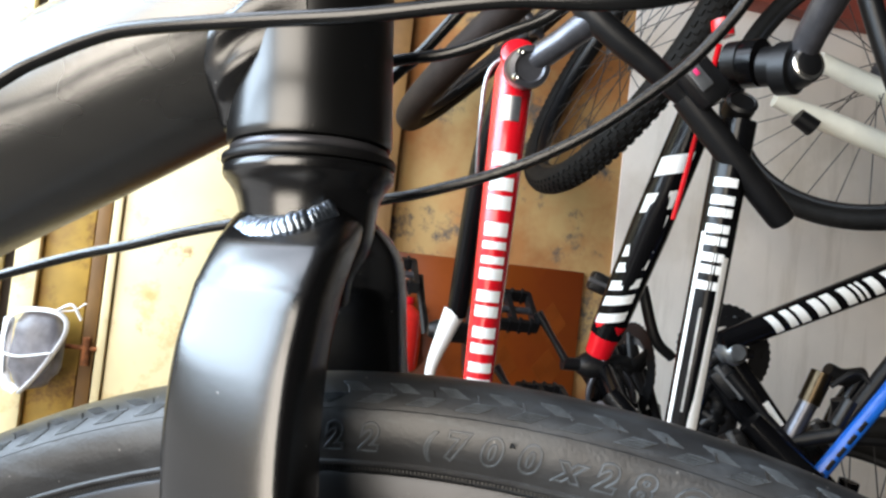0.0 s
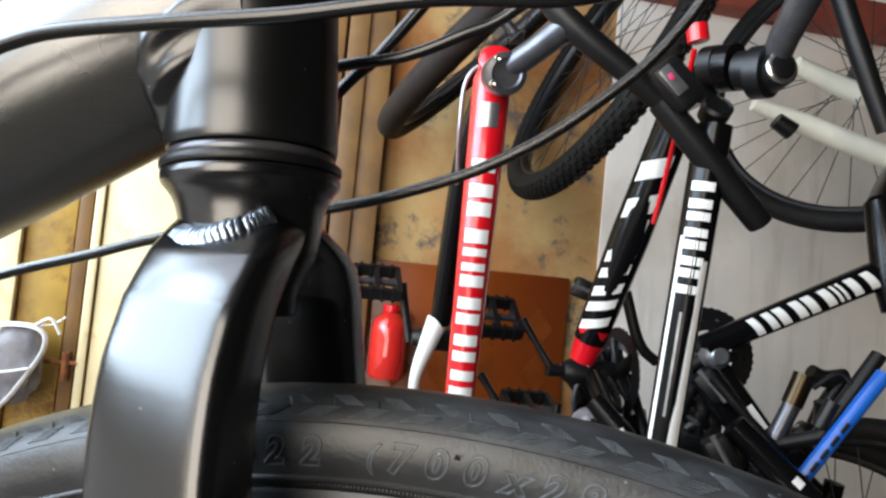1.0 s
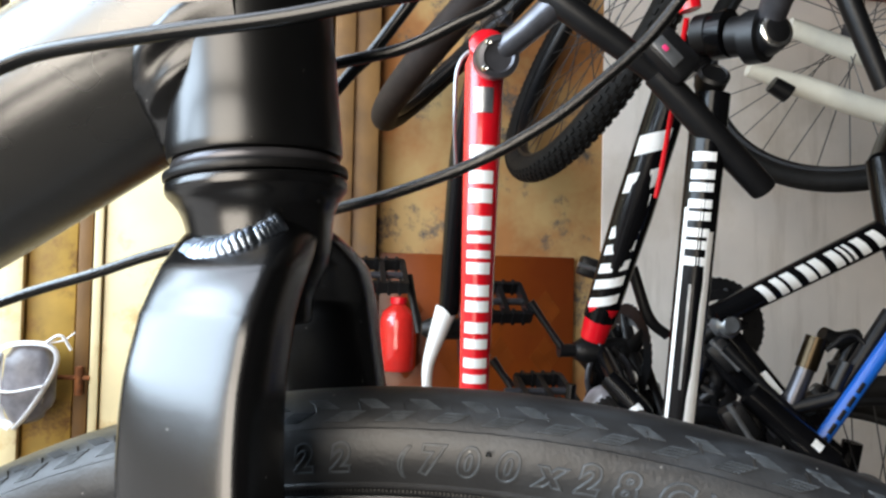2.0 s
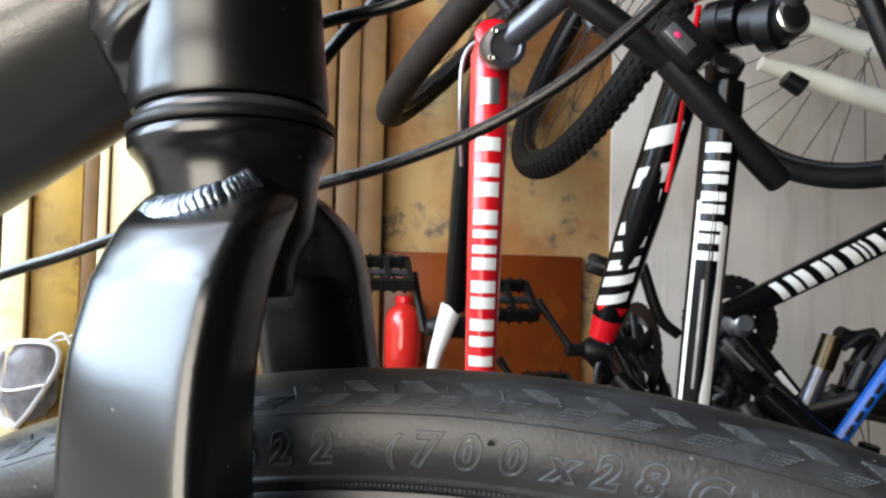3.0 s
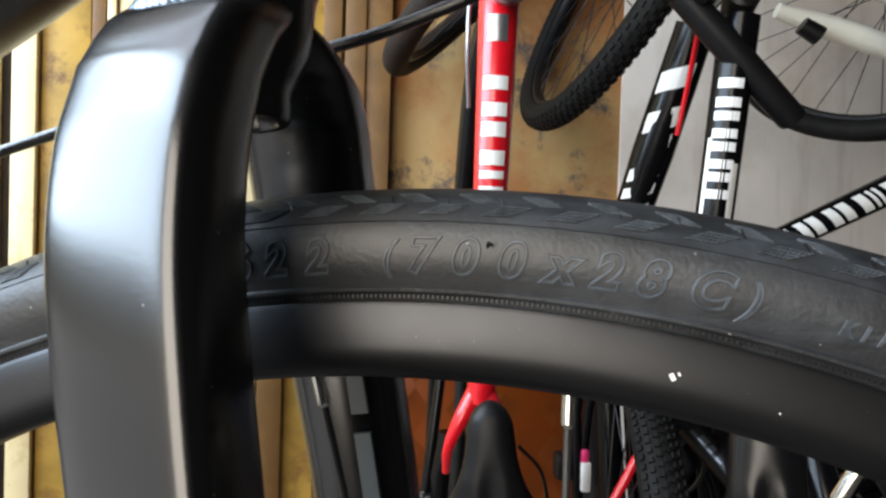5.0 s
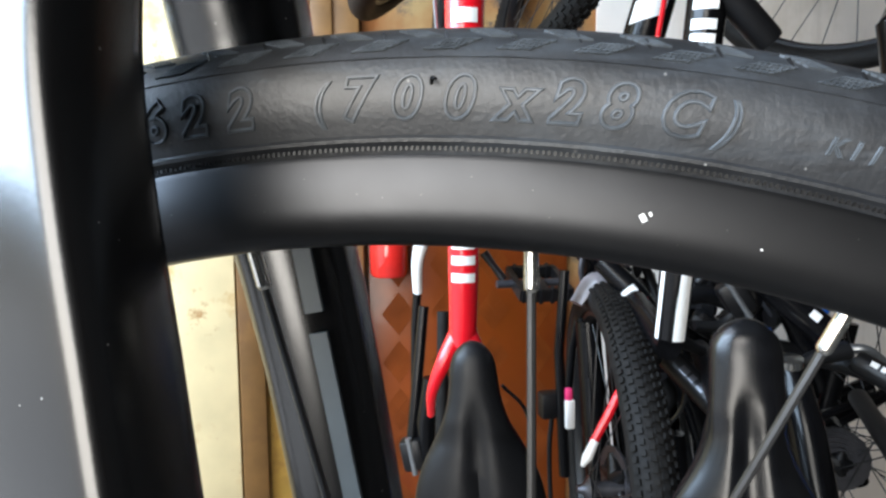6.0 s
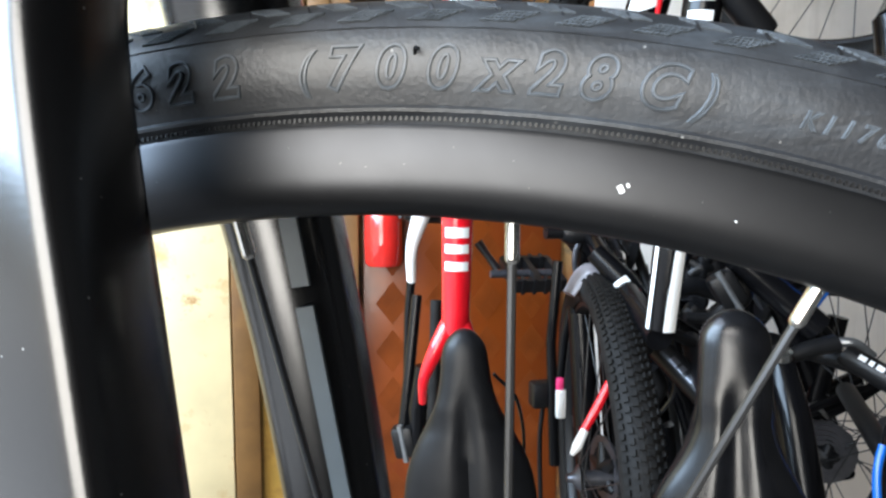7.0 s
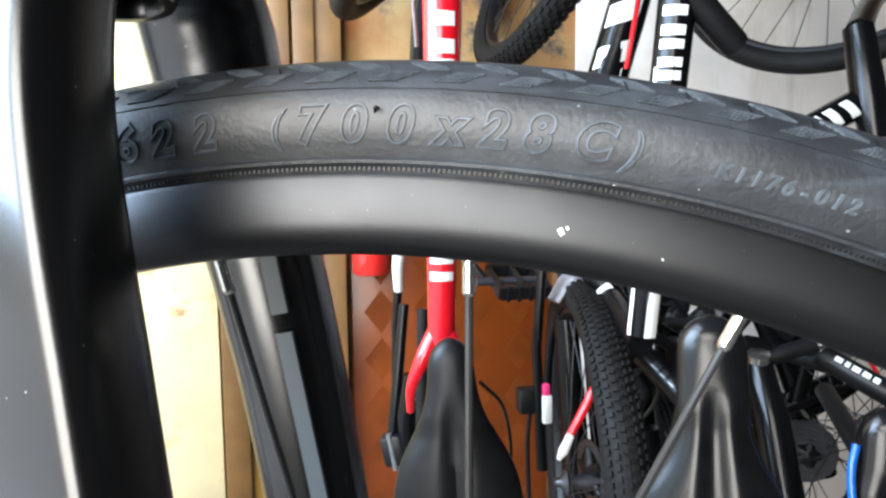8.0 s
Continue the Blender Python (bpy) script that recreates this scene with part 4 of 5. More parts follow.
bars_on_tube(sdt, D0, D1, 0.029, 0.027, DV, [(0.16, 0.40), (0.43, 0.60), (0.63, 0.76), (0.79, 0.92)], 0.048, M_WHITE, lift=0.0016, shift=-0.010, lean=0.5)
tube("paint_tip", [D0.lerp(D1, 0.93), D0.lerp(D1, 1.10)], [0.0275, 0.022], M_RED, sdt, 24, label="red painted end of the tube")
tube("head_tube", [(0.20, 0.62, 0.985), (0.206, 0.80, 1.02)], [0.024, 0.026], M_GLOSSBLACK, bw, 24)
lathe("stem_cap", [(0.008, -0.014), (0.0175, -0.012), (0.0185, 0.006), (0.0150, 0.009), (0.0135, 0.007), (0.003, 0.0068)], (0.211, 0.580, 0.940), (0.1, -0.8, 0.5), M_BLACK, bw, 28, label="round black stem cap")
for k, (dx, rr, m) in enumerate(((0.0, 0.024, M_BLACK), (0.022, 0.028, M_GLOSSBLACK), (0.044, 0.023, M_BLACK), (0.062, 0.030, M_BLACK))):
    lathe("headset_spacer", [(rr * 0.7, -0.011), (rr, -0.009), (rr, 0.009), (rr * 0.7, 0.011)], (0.2096 + dx * 0.72, 0.607 - dx * 0.7, 1.003 - dx * 0.35), (0.72, -0.7, -0.1), m, bw, 28)
lathe("stem_clamp", [(0.008, -0.025), (0.020, -0.022), (0.022, 0.0), (0.020, 0.016), (0.013, 0.020), (0.004, 0.021)], (0.262, 0.556, 0.978), (0.3, -0.95, 0.05), M_BLACK, bw, 32, label="black stem clamp with a bright rim")
lathe("clamp_ring", [(0.0115, 0.0195), (0.0150, 0.0192), (0.0185, 0.0172), (0.0195, 0.0150), (0.0150, 0.0150)], (0.262, 0.556, 0.978), (0.3, -0.95, 0.05), M_STEEL, bw, 32, closed=True)
tube("stem", [(0.2625, 0.560, 0.985), (0.265, 0.535, 1.01), (0.275, 0.47, 1.06)], [0.015, 0.016, 0.018], M_DARKALLOY, bw, 24)
tube("gear_cable", [(0.186, 0.60, 1.02), (0.187, 0.66, 0.96), (0.187, 0.72, 0.90), (0.178, 0.75, 0.82)], 0.0035, M_RED, bw, 10, curved=True, label="red cable sleeve")
tube("red_band", [(0.190, 0.60, 1.03), (0.186, 0.598, 1.05)], 0.013, M_RED, bw, 20, label="red spacer band")
bb = Vector((0.1274, 0.9914, 0.565))
lathe("bottom_bracket", [(0.015, -0.055), (0.024, -0.04), (0.024, 0.04), (0.015, 0.055)], bb, UX, M_BLACK, bw, 20)
chainring(bw, bb + UX * 0.05, UX, 0.085)
chainring(bw, bb + UX * 0.058, UX, 0.065, 30, M_GREY)
crank(bw, bb - UX * 0.075, (-0.0049, 0.9626, 0.652))
pedal(bw, (-0.0564, 0.9729, 0.65), UX, (0, -0.6, 0.8))
tube("crank_axle", [bb - UX * 0.085, bb + UX * 0.07], 0.012, M_BLACK, bw, 14)
crank(bw, bb + UX * 0.075, bb + UX * 0.085 + Vector((0.03, -0.1, -0.13)))
tube("chain_stay", [bb, bb + Vector((-0.04, 0.02, -0.20)), bb + Vector((-0.05, 0.03, -0.34))], [0.014, 0.009, 0.008], M_GLOSSBLACK, bw, 14)
tube("seat_tube", [bb, (0.16, 0.80, 0.50), (0.183, 0.63, 0.46)], [0.017, 0.017, 0.016], M_GLOSSBLACK, bw, 18)
e1 = Vector((-0.42, 0.0, -0.90))
hc = Vector((0.1165, 1.17, 1.219))
wheel(bw, hc, e1.cross(Vector((-0.40, 0.91, 0.0))).normalized(), 0.345, 0.055, M_KNOB, 104, 28)
tube("fork_leg", [hc + UX * 0.06, (0.21, 0.90, 1.06)], [0.012, 0.016], M_BLACK, bw, 16)

# ---- black bicycle with the white fork ----
gb = thing("hung_bicycle", "black bicycle with white fork hung sideways against the white sheet", "bicycle", GROUP, at=(0.5, 0.9, 0.1))
G0, G1 = Vector((0.2835, 0.8465, 0.6436)), Vector((0.5480, 0.8945, 0.7820))
gt = tube("down_tube", [G0, G0.lerp(G1, 0.5), G1], [0.0185, 0.021, 0.023], M_GLOSSBLACK, gb, 28)
bars_on_tube(gt, G0, G1, 0.0185, 0.023, (0.1, -1, 0.1), [(0.25, 0.37), (0.39, 0.53), (0.55, 0.69), (0.71, 0.76), (0.79, 0.93)], 0.032, M_WHITE, lift=0.0018, lean=0.3)
gc = Vector((0.2981, 0.8702, 0.6294))
chainring(gb, gc, (0.2, -1, 0.1), 0.055, 34)
chainring(gb, gc + Vector((0, 0.012, 0)), (0.2, -1, 0.1), 0.075, 40)
lathe("bottom_bracket", [(0.012, -0.04), (0.02, -0.03), (0.02, 0.03), (0.012, 0.04)], gc, (0.2, -1, 0.1), M_GREY, gb, 20)
crank(gb, gc + Vector((0.0, -0.03, -0.03)), (0.402, 0.83, 0.491), 0.013)
tube("seat_tube", [gc, (0.40, 0.86, 0.50), (0.46, 0.84, 0.42)], [0.018, 0.016, 0.016], M_GLOSSBLACK, gb, 18)
bars_on_tube(bpy.data.objects[gb.children[-1].name], gc, (0.40, 0.86, 0.50), 0.018, 0.016, (0.1, -1, 0.2), [(0.55, 0.8)], 0.010, M_WHITE, "small_print", notch=False)
tube("chain_stay", [gc, gc + Vector((-0.05, 0.02, -0.15)), gc + Vector((-0.02, 0.05, -0.32))], [0.012, 0.009, 0.008], M_GLOSSBLACK, gb, 14)
tube("fork_leg", [(0.4172, 1.1345, 1.125), (0.52, 1.155, 1.095), (0.72, 1.195, 1.035)], [0.014, 0.022, 0.024], M_CREAM, gb, 20, label="cream white fork leg")
tube("fork_leg", [(0.516, 1.2015, 1.235), (0.60, 1.22, 1.205), (0.75, 1.25, 1.155)], [0.018, 0.021, 0.024], M_CREAM, gb, 20, label="cream white fork leg")
tube("fork_crown", [(0.73, 1.195, 1.03), (0.755, 1.22, 1.09), (0.76, 1.25, 1.155)], [0.024, 0.028, 0.024], M_CREAM, gb, 20)
tube("disc_caliper", [(0.452, 1.105, 1.085), (0.485, 1.11, 1.065)], [0.016, 0.018], M_BLACK, gb, 14)
wheel(gb, (0.665, 1.240, 1.225), Vector((-0.58, -0.80, 0.16)).normalized(), 0.345, 0.045, M_KNOB, 0, 30, M_BLACK, 0.1)
tube("head_tube", [(0.567, 0.878, 0.725), (0.560, 0.885, 0.78), (0.548, 0.905, 0.90)], [0.018, 0.025, 0.021], M_GLOSSBLACK, gb, 24)
tube("steerer", [(0.548, 0.905, 0.895), (0.64, 1.05, 0.98), (0.75, 1.20, 1.06)], [0.018, 0.018, 0.020], M_GLOSSBLACK, gb, 20, curved=True)

# ---- blue bicycle ----
bl = thing("hung_bicycle", "blue bicycle with gold rear shock hung low on the wall", "bicycle", GROUP, at=(0.45, 0.8, 0.1))
B0, B1 = Vector((0.405, 0.796, 0.455)), Vector((0.5246, 0.8129, 0.634))
bt = tube("down_tube", [B0, B1], [0.010, 0.011], M_BLUE, bl, 24)
bars_on_tube(bt, B0, B1, 0.010, 0.011, (0, -1, 0.2), [(0.05, 0.14), (0.17, 0.25), (0.28, 0.36), (0.39, 0.47), (0.5, 0.58)], 0.006, M_BLACK, "small_print", notch=False)
tube("shock_body", [(0.3932, 0.8415, 0.516), (0.415, 0.844, 0.57)], 0.013, M_DARKALLOY, bl, 18)
tube("shock_can", [(0.415, 0.844, 0.57), (0.4315, 0.846, 0.6174)], 0.0155, M_GOLD, bl, 18, label="gold shock canister")
tube("shock_link", [(0.44, 0.835, 0.60), (0.475, 0.835, 0.625), (0.50, 0.83, 0.60)], 0.004, M_BLACK, bl, 12, curved=True)
tube("swing_arm", [(0.38, 0.84, 0.505), (0.45, 0.83, 0.53), (0.53, 0.84, 0.66)], [0.012, 0.012, 0.011], M_BLACK, bl, 14)
tube("reservoir", [(0.445, 0.82, 0.545), (0.462, 0.82, 0.585)], 0.010, M_BLACK, bl, 14)
wheel(bl, (0.60, 0.93, 0.25), Vector((-0.70, -0.70, 0.1)).normalized(), 0.30, 0.04, M_KNOB, 0, 28)

# ---- lower bicycles: knobby wheel, saddles, grips ----
kb = thing("hung_bicycle", "black mountain bicycle with knobby rear tyre and red trim", "bicycle", GROUP, at=(0.2, 0.85, 0.0))
kc = Vector((0.138, 0.845, 0.175))
wheel(kb, kc, Vector((0.995, 0.095, 0.03)).normalized(), 0.335, 0.055, M_KNOB, 170, 28)
tube("mudguard", [(0.085, 0.85, 0.475), (0.115, 0.862, 0.512), (0.16, 0.85, 0.500)], [0.018, 0.024, 0.018], M_BAG, kb, 16, 0.4, curved=True, label="short grey mudguard")
tube("trim_strip", [(0.170, 0.758, 0.40), (0.146, 0.752, 0.374), (0.124, 0.745, 0.330), (0.103, 0.735, 0.293)], [0.004, 0.006, 0.007, 0.006], M_RED, kb, 12, curved=True, label="curved red trim strip")
tube("trim_tip", [(0.106, 0.733, 0.298), (0.095, 0.722, 0.278), (0.088, 0.72, 0.266)], [0.006, 0.0075, 0.003], M_WHITE, kb, 12, label="white tip")
tube("stay", [(0.066, 0.83, 0.53), (0.058, 0.83, 0.40), (0.068, 0.83, 0.2)], [0.008, 0.008, 0.009], M_GLOSSBLACK, kb, 14)
tube("stay", [(0.155, 0.83, 0.53), (0.165, 0.80, 0.48), (0.19, 0.78, 0.36)], [0.013, 0.014, 0.012], M_GLOSSBLACK, kb, 14)
bars_on_tube(kb.children[-1], (0.155, 0.83, 0.53), (0.165, 0.80, 0.48), 0.0135, 0.014, (0, -1, 0), [(0.15, 0.4), (0.5, 0.62), (0.72, 0.84)], 0.02, M_WHITE, "paint_band", notch=False)
block("tail_light", (0.0473, 0.8407, 0.312), (0.042, 0.03, 0.042), M_BLACK, kb, (UX, NX, UP), 0.006)
block("light_clip", (0.075, 0.825, 0.303), (0.016, 0.012, 0.048), M_WHITE, kb, (UX, NX, UP), 0.004)
block("light_clip", (0.073, 0.826, 0.334), (0.012, 0.012, 0.022), M_PINK, kb, (UX, NX, UP), 0.004)
tube("light_cable", [(0.048, 0.84, 0.295), (0.044, 0.84, 0.24), (0.046, 0.85, 0.16), (0.05, 0.86, 0.08)], 0.004, M_BLACK, kb, 10, curved=True)
tube("grip", [(0.190, 0.735, 0.432), (0.2052, 0.7227, 0.4207), (0.252, 0.672, 0.375)], [0.014, 0.0165, 0.0165], M_BLACK, kb, 20)
bars_on_tube(kb.children[-1], (0.2052, 0.7227, 0.4207), (0.252, 0.672, 0.375), 0.0168, 0.0168, (-0.1, -0.9, 0.4), [(0.25, 0.4), (0.45, 0.55), (0.62, 0.75)], 0.010, M_DARKALLOY, "small_print", notch=False)

s2 = thing("hung_bicycle", "dark bicycle with glossy black saddle hung nose up", "bicycle", GROUP, at=(0.23, 0.5, 0.0))
saddle(s2, (0.2283, 0.5025, 0.524), (0.2255, 0.455, 0.265), (-0.15, -0.98, 0.1), M_GLOSSVINYL, 0.170, waist=0.63, nose_half=0.033)
tube("seat_post", [(0.23, 0.52, 0.38), (0.24, 0.62, 0.40), (0.26, 0.80, 0.42)], 0.0135, M_BLACK, s2, 16)
tube("frame_tube", [(0.345, 0.70, 0.425), (0.352, 0.665, 0.36), (0.3604, 0.62, 0.24)], [0.018, 0.022, 0.024], M_GLOSSBLACK, s2, 24)
lathe("tube_cap", [(0.004, -0.006), (0.014, -0.004), (0.014, 0.006), (0.004, 0.008)], (0.343, 0.688, 0.432), (-0.1, -0.3, 0.9), M_STEEL, s2, 20)

s3 = thing("hung_bicycle", "bicycle with a black saddle edged in blue", "bicycle", GROUP, at=(0.42, 0.5, 0.0))
saddle(s3, (0.408, 0.52, 0.428), (0.401, 0.48, 0.170), (-0.2, -0.97, 0.1), M_GLOSSVINYL, 0.165, waist=0.5)
tube("saddle_edge", [(0.376, 0.512, 0.390), (0.369, 0.505, 0.365), (0.368, 0.497, 0.335), (0.374, 0.487, 0.295)], 0.004, M_BLUE, s3, 12, curved=True, label="blue saddle edge")
tube("seat_post", [(0.43, 0.53, 0.30), (0.46, 0.66, 0.32), (0.50, 0.85, 0.34)], 0.0135, M_BLACK, s3, 16)
tube("grip", [(0.45, 0.762, 0.42), (0.4547, 0.7587, 0.4165), (0.5264, 0.714, 0.3747), (0.54, 0.706, 0.367)], [0.013, 0.016, 0.017, 0.017], M_BLACK, s3, 20)
bars_on_tube(s3.children[-1], (0.4547, 0.7587, 0.4165), (0.5264, 0.714, 0.3747), 0.016, 0.017, (0, -0.9, 0.5), [(0.12, 0.22), (0.26, 0.32), (0.36, 0.46), (0.5, 0.6), (0.64, 0.72)], 0.008, M_WHITE, "small_print", notch=False)
wheel(s3, (0.594, 1.11, 0.17), Vector((-0.55, -0.83, 0.1)).normalized(), 0.32, 0.04, M_KNOB, 0, 28)

# ---- drive parts and stays that fill the gaps between the hung bicycles ----
def gearbox(parent, centre, axis, r, name, material=None):
    """Stacked sprockets with a cage."""
    c, a = Vector(centre), Vector(axis).normalized()
    for k in range(5):
        chainring(parent, c + a * (0.006 * k), a, r * (1 - 0.13 * k), 22 - 2 * k, material or M_DARKALLOY).name = "sprocket"


def derailleur(parent, at, down):
    p, d = Vector(at), Vector(down).normalized()
    tube("derailleur_arm", [p, p + d * 0.03 + UX * 0.012, p + d * 0.06], [0.012, 0.015, 0.010], M_BLACK, parent, 12, curved=True)
    tube("derailleur_cage", [p + d * 0.05, p + d * 0.11], [0.010, 0.007], M_DARKALLOY, parent, 12, flat=0.4)
    for k in (0.055, 0.105):
        lathe("jockey_wheel", [(0.003, -0.004), (0.017, -0.003), (0.017, 0.003), (0.003, 0.004)], p + d * k, UX, M_BLACK, parent, 18)


def caliper(parent, at, ax1, ax2):
    a, c = Vector(ax1).normalized(), Vector(ax2)
    c = (c - a * c.dot(a)).normalized()
    block("brake_caliper", at, (0.052, 0.030, 0.036), M_BLACK, parent, (a, c, a.cross(c)), 0.007)
    tube("caliper_bolt", [Vector(at) + c * 0.012 - a * 0.03, Vector(at) + c * 0.012 + a * 0.03], 0.005, M_GREY, parent, 10)


# black and white bicycle: rear end below the bottom bracket
tube("rear_stay", [(0.0919, 0.984, 0.584), (0.13, 0.995, 0.53), (0.1645, 1.001, 0.484), (0.19, 1.01, 0.40)], [0.020, 0.018, 0.014, 0.010], M_GLOSSBLACK, bw, 16, curved=True)
tube("rear_stay", [(0.1435, 1.014, 0.604), (0.18, 1.012, 0.53), (0.205, 1.01, 0.465)], [0.016, 0.013, 0.011], M_GLOSSBLACK, bw, 16)
tube("seat_stay", [(0.172, 0.945, 0.719), (0.2024, 0.953, 0.632), (0.2358, 0.96, 0.60)], [0.010, 0.010, 0.009], M_BLACK, bw, 14, curved=True)
caliper(bw, (0.105, 0.962, 0.715), (0.9, 0.2, -0.3), (0, -1, 0))
derailleur(bw, (0.0784, 0.99, 0.565), (0.5, 0.1, -0.8))
derailleur(bw, (0.184, 0.99, 0.505), (0.3, 0.0, -0.9))
caliper(bw, (0.15, 0.985, 0.548), (0.6, 0.2, -0.7), (0, -1, 0.2))
gearbox(bw, (0.155, 0.975, 0.515), UX, 0.05, "cassette")
lathe("pedal_cap", [(0.003, -0.008), (0.013, -0.006), (0.013, 0.006), (0.003, 0.008)], (0.172, 0.955, 0.525), (0, -1, 0), M_WHITE, bw, 16, label="pale plastic cap")
tube("chain_run", [(0.13, 0.97, 0.60), (0.10, 0.975, 0.52), (0.12, 0.98, 0.44)], 0.005, M_DARKALLOY, bw, 8, curved=True)
# black bicycle: drive side
tube("swing_stay", [(0.285, 0.87, 0.60), (0.33, 0.868, 0.54), (0.3717, 0.868, 0.5086), (0.42, 0.86, 0.45)], [0.018, 0.017, 0.016, 0.014], M_GLOSSBLACK, gb, 16, curved=True)
derailleur(gb, (0.285, 0.89, 0.57), (0.1, 0.0, -1))
derailleur(gb, (0.327, 0.872, 0.545), (0.5, 0.0, -0.8))
caliper(gb, (0.30, 0.855, 0.585), (0.7, 0, -0.7), (0, -1, 0))
gearbox(gb, (0.285, 0.91, 0.515), (0.2, -1, 0.1), 0.055, "cassette")
lathe("axle_cap", [(0.004, -0.006), (0.017, -0.004), (0.017, 0.006), (0.006, 0.009)], (0.302, 0.845, 0.628), (0.2, -1, 0.1), M_DARKALLOY, gb, 20, label="bright crank bolt")
# lower bicycles
tube("frame_tube", [(0.2048, 0.9263, 0.4252), (0.245, 0.925, 0.36), (0.2836, 0.9237, 0.2896), (0.31, 0.93, 0.20)], [0.020, 0.019, 0.018, 0.016], M_GLOSSBLACK, kb, 18)
tube("frame_tube", [(0.195, 0.955, 0.30), (0.25, 0.96, 0.18), (0.3078, 0.957, 0.06)], [0.022, 0.022, 0.020], M_GLOSSBLACK, kb, 18)
tube("frame_tube", [(0.236, 0.862, 0.265), (0.2562, 0.8514, 0.10)], [0.020, 0.019], M_GLOSSBLACK, kb, 18)
tube("handlebar", [(0.17, 0.76, 0.455), (0.2494, 0.80, 0.499), (0.3193, 0.83, 0.4813)], [0.012, 0.014, 0.013], M_BLACK, kb, 16, curved=True)
caliper(kb, (0.2932, 0.8896, 0.4357), (0.8, 0.1, -0.5), (0, -1, 0))
derailleur(kb, (0.3115, 0.8389, 0.42), (0.2, 0.1, -1))
derailleur(kb, (0.215, 0.85, 0.36), (0.1, 0.1, -1))
gearbox(kb, (0.15, 0.86, 0.185), UX, 0.052, "cassette")
caliper(kb, (0.26, 0.82, 0.36), (0.6, 0, -0.8), (0, -1, 0.1))
tube("brake_cable", [(0.16, 0.80, 0.47), (0.20, 0.74, 0.45), (0.23, 0.75, 0.36), (0.20, 0.80, 0.28)], 0.003, M_HOSE, kb, 8, curved=True)
tube("handlebar", [(0.3633, 0.797, 0.4237), (0.4378, 0.806, 0.407), (0.4676, 0.77, 0.4018)], [0.014, 0.014, 0.013], M_BLACK, s3, 16, curved=True)
tube("stem", [(0.3789, 0.806, 0.49), (0.40, 0.80, 0.44), (0.42, 0.80, 0.41)], [0.018, 0.017, 0.018], M_GLOSSBLACK, s3, 16)
caliper(s3, (0.4333, 0.8585, 0.4286), (0.9, 0.1, -0.3), (0, -1, 0))
tube("brake_lever", [(0.4333, 0.80, 0.42), (0.47, 0.78, 0.43), (0.5032, 0.79, 0.411)], [0.008, 0.007, 0.005], M_GREY, s3, 12, curved=True)
tube("rear_stay", [(0.44, 0.89, 0.268), (0.4649, 0.8992, 0.288), (0.5561, 0.9163, 0.3247)], 0.007, M_GLOSSBLACK, s3, 12)
tube("rear_stay", [(0.4064, 0.98, 0.26), (0.46, 0.985, 0.18), (0.5092, 0.9887, 0.11)], [0.016, 0.014, 0.012], M_GLOSSBLACK, s3, 14)
gearbox(s3, (0.5385, 1.0, 0.181), (-0.2, -1, 0.1), 0.055, "cassette")
tube("gear_cable", [(0.537, 0.80, 0.40), (0.575, 0.82, 0.34), (0.57, 0.85, 0.28)], 0.003, M_RED, s3, 8, curved=True, label="red cable")
# tyre standing beside the white fork
tube("frame_tube", [(0.437, 0.925, 1.38), (0.500, 0.94, 1.22), (0.528, 0.945, 1.15), (0.578, 0.955, 1.03)], [0.017, 0.017, 0.017, 0.015], M_BLACK, gb, 16, curved=True)

tube("frame_tube", [(0.205, 1.02, 0.50), (0.24, 1.03, 0.30), (0.28, 1.03, 0.05)], [0.030, 0.034, 0.030], M_GLOSSBLACK, kb, 20)
tube("frame_tube", [(0.30, 1.05, 0.48), (0.33, 1.06, 0.30), (0.38, 1.06, 0.02)], [0.030, 0.036, 0.034], M_GLOSSBLACK, kb, 20)
tube("frame_tube", [(0.40, 1.00, 0.47), (0.41, 1.01, 0.30), (0.44, 1.02, 0.06)], [0.022, 0.025, 0.024], M_GLOSSBLACK, s3, 20)
tube("chain_stay", [(0.10, 0.99, 0.46), (0.12, 1.0, 0.30), (0.16, 1.0, 0.06)], [0.012, 0.014, 0.012], M_GLOSSBLACK, kb, 16)

for a, c, r in (((0.113, 0.9825, 0.42), (0.1432, 0.9524, 0.04), 0.024), ((0.166, 1.01, 0.42), (0.2017, 0.99, 0.04), 0.026), ((0.3036, 1.006, 0.40), (0.3486, 0.9824, 0.04), 0.030)):
    tube("frame_tube", [a, Vector(a).lerp(Vector(c), 0.5), c], [r * 0.9, r, r], M_GLOSSBLACK, kb, 20)

# red bicycle: stays, brake and rear tyre behind its saddle
tube("chain_stay", [(-0.157, 0.826, 0.47), (-0.166, 0.815, 0.36), (-0.176, 0.80, 0.235)], [0.0085, 0.009, 0.0095], M_GLOSSBLACK, red, 14)
tube("chain_stay", [(-0.140, 0.80, 0.36), (-0.150, 0.80, 0.29), (-0.150, 0.80, 0.20)], [0.014, 0.016, 0.012], M_GLOSSBLACK, red, 14)
caliper(red, (-0.118, 0.80, 0.335), (0.2, 0, -1), (0, -1, 0))
tube("rear_stay", [(-0.119, 0.785, 0.47), (-0.119, 0.77, 0.34), (-0.124, 0.77, 0.22)], [0.009, 0.009, 0.008], M_KNOB, red, 14)
caliper(red, (-0.172, 0.80, 0.235), (0.2, 0, -1), (0, -1, 0))
tube("brake_lever", [(-0.128, 0.79, 0.245), (-0.126, 0.79, 0.21), (-0.130, 0.79, 0.17)], [0.005, 0.006, 0.005], M_GREY, red, 10)

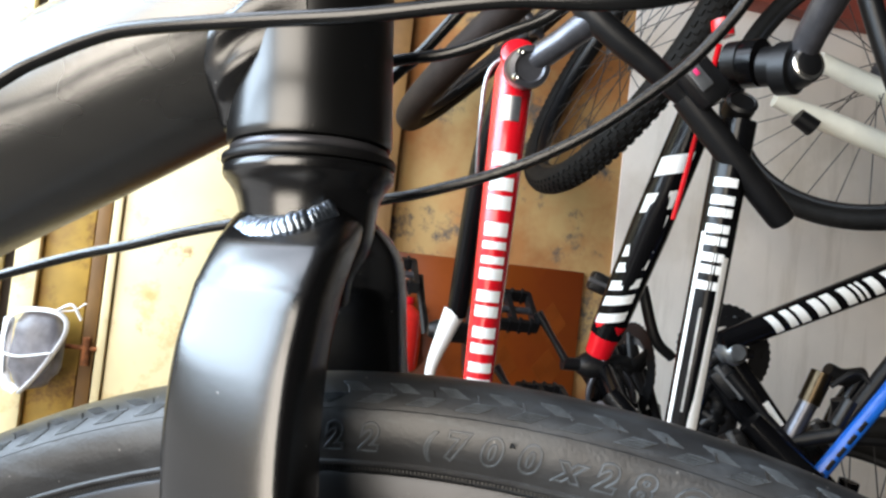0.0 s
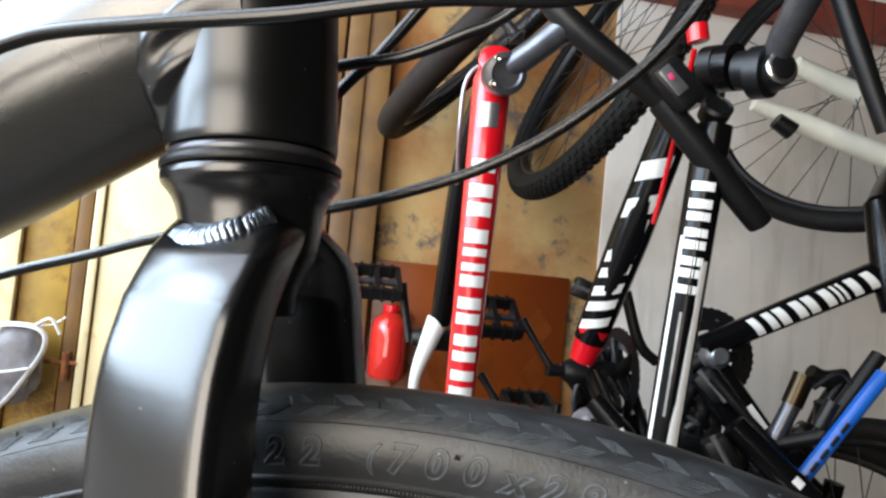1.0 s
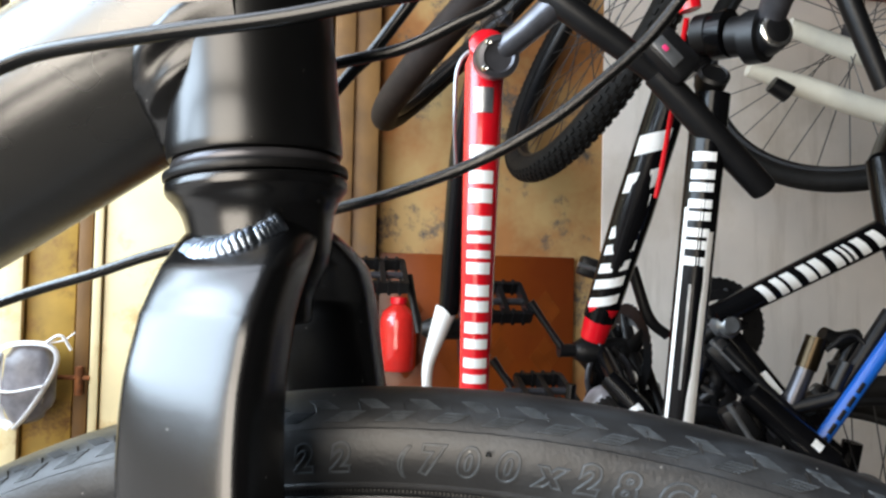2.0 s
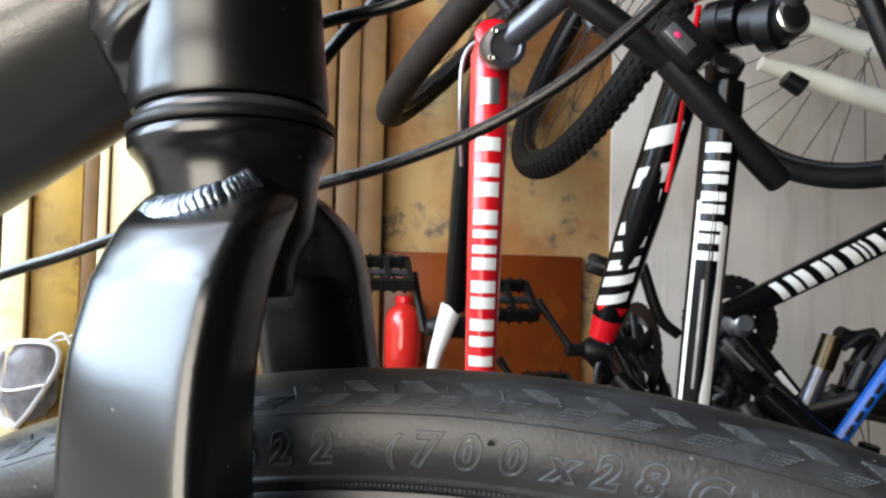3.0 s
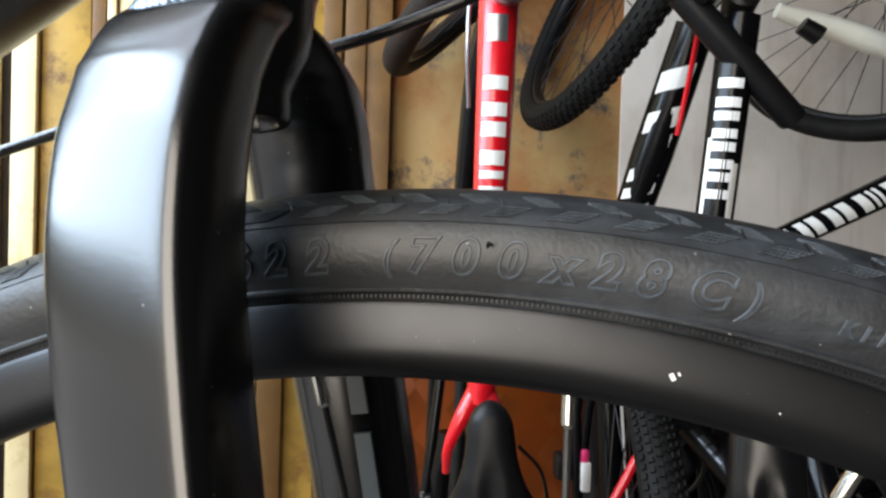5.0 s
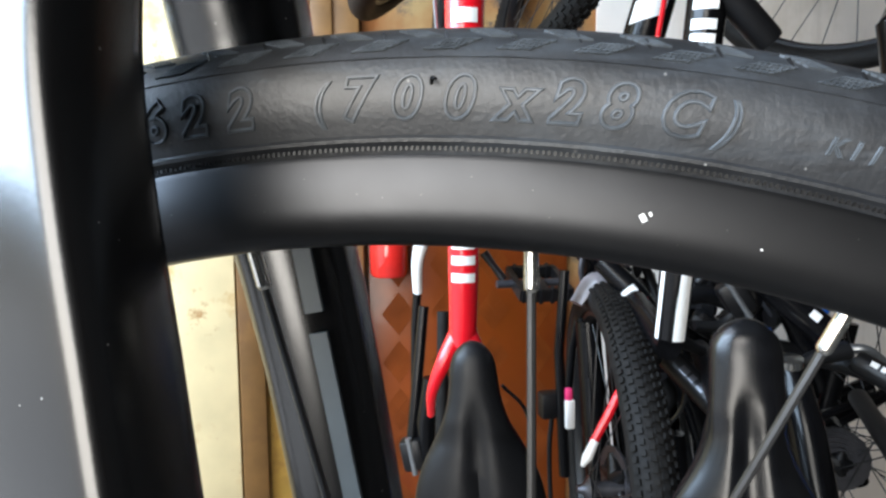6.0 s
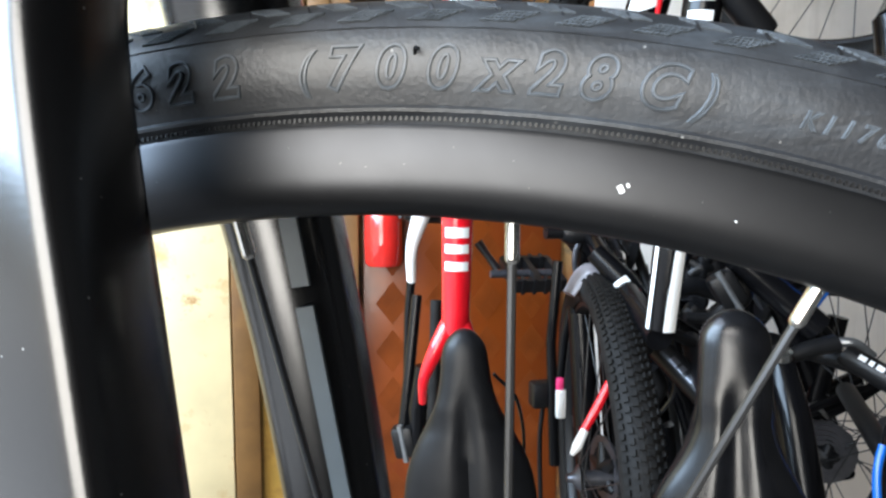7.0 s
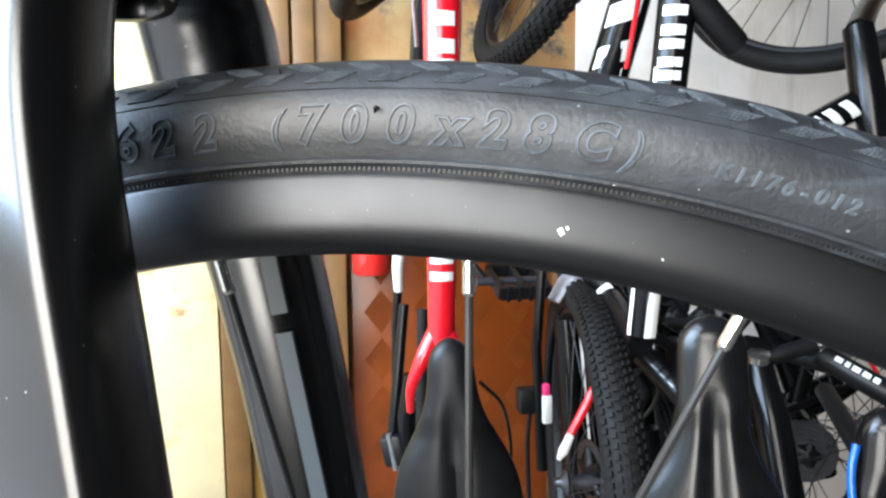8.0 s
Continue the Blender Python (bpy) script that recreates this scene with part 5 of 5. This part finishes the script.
# blue bicycle: linkage and drive parts round the shock
tube("shock_link", [(0.4756, 0.9363, 0.6161), (0.5015, 0.9418, 0.6057), (0.535, 0.9482, 0.6143)], [0.012, 0.015, 0.012], M_BLACK, bl, 14, curved=True)
tube("shock_link", [(0.5308, 0.9476, 0.6067), (0.5029, 0.9436, 0.5535), (0.4788, 0.9407, 0.4929)], [0.014, 0.016, 0.014], M_GLOSSBLACK, bl, 14)
tube("frame_tube", [(0.3892, 0.9625, 0.5352), (0.456, 0.978, 0.4596), (0.5184, 0.9919, 0.4073)], [0.016, 0.017, 0.017], M_GLOSSBLACK, bl, 16)
caliper(bl, (0.4693, 0.918, 0.5082), (0.7, 0, -0.7), (0, -1, 0))
derailleur(bl, (0.4892, 0.92, 0.571), (-0.2, 0, -1))

# frame, brake and pedal parts seen under the rim
fr = tube("frame_tube", [(0.306, 0.7511, 0.5459), (0.3539, 0.7439, 0.5041), (0.4056, 0.7369, 0.4583)], [0.018, 0.020, 0.020], M_GLOSSBLACK, kb, 20)
bars_on_tube(fr, (0.3539, 0.7439, 0.5041), (0.4056, 0.7369, 0.4583), 0.020, 0.020, (0, -0.9, 0.4), [(0.42, 0.62)], 0.012, M_WHITE, "small_print", notch=False)
caliper(kb, (0.2914, 0.7449, 0.5048), (0.5, 0, -0.8), (0, -1, 0))
tube("brake_arm", [(0.236, 0.7329, 0.4677), (0.2716, 0.7382, 0.4678), (0.2993, 0.7448, 0.492)], [0.007, 0.008, 0.008], M_BLACK, kb, 12, curved=True)
derailleur(kb, (0.3181, 0.7709, 0.5227), (-0.3, 0, -1))
tube("stay", [(0.3003, 0.8504, 0.4291), (0.2999, 0.8428, 0.3537), (0.2979, 0.8309, 0.2376)], [0.014, 0.014, 0.012], M_GLOSSBLACK, kb, 16)
tube("stay", [(0.1196, 0.8048, 0.5477), (0.1622, 0.7866, 0.5058), (0.1894, 0.7664, 0.4659)], [0.016, 0.018, 0.016], M_GLOSSBLACK, kb, 16)
st2 = kb.children[-1]
bars_on_tube(st2, (0.1196, 0.8048, 0.5477), (0.1894, 0.7664, 0.4659), 0.017, 0.018, (0, -1, 0.2), [(0.50, 0.60), (0.66, 0.70)], 0.03, M_WHITE, "paint_band", notch=False)
bars_on_tube(st2, (0.1196, 0.8048, 0.5477), (0.1894, 0.7664, 0.4659), 0.017, 0.018, (0, -1, 0.2), [(0.61, 0.65), (0.72, 0.76)], 0.03, M_RED, "paint_band", notch=False)
tube("brake_lever", [(0.1576, 0.6946, 0.405), (0.1795, 0.7006, 0.4326), (0.1935, 0.7152, 0.4555), (0.2493, 0.7413, 0.4304)], [0.010, 0.012, 0.010, 0.008], M_BLACK, kb, 14, curved=True)
pedal(red, (0.0252, 0.9379, 0.4948), UX, (0, -0.35, 0.94))
crank(red, (-0.0343, 0.9298, 0.5008), (-0.0696, 0.9296, 0.5487))
tube("rear_stay", [(0.502, 0.9162, 0.2781), (0.5501, 0.9258, 0.3026), (0.5861, 0.9337, 0.3272)], 0.010, M_GLOSSBLACK, s3, 14)
tube("brake_arm", [(0.3487, 0.7042, 0.4186), (0.3824, 0.7107, 0.4334), (0.4211, 0.7174, 0.4432)], [0.008, 0.011, 0.012], M_BLACK, s3, 14, curved=True)
for a, c, r in (((0.47, 1.03, 0.45), (0.60, 1.05, 0.12), 0.020), ((0.56, 1.02, 0.42), (0.50, 1.04, 0.05), 0.018), ((0.43, 1.06, 0.20), (0.62, 1.06, 0.30), 0.016)):
    tube("frame_tube", [a, Vector(a).lerp(Vector(c), 0.5), c], [r * 0.9, r, r], M_GLOSSBLACK, s3, 18)
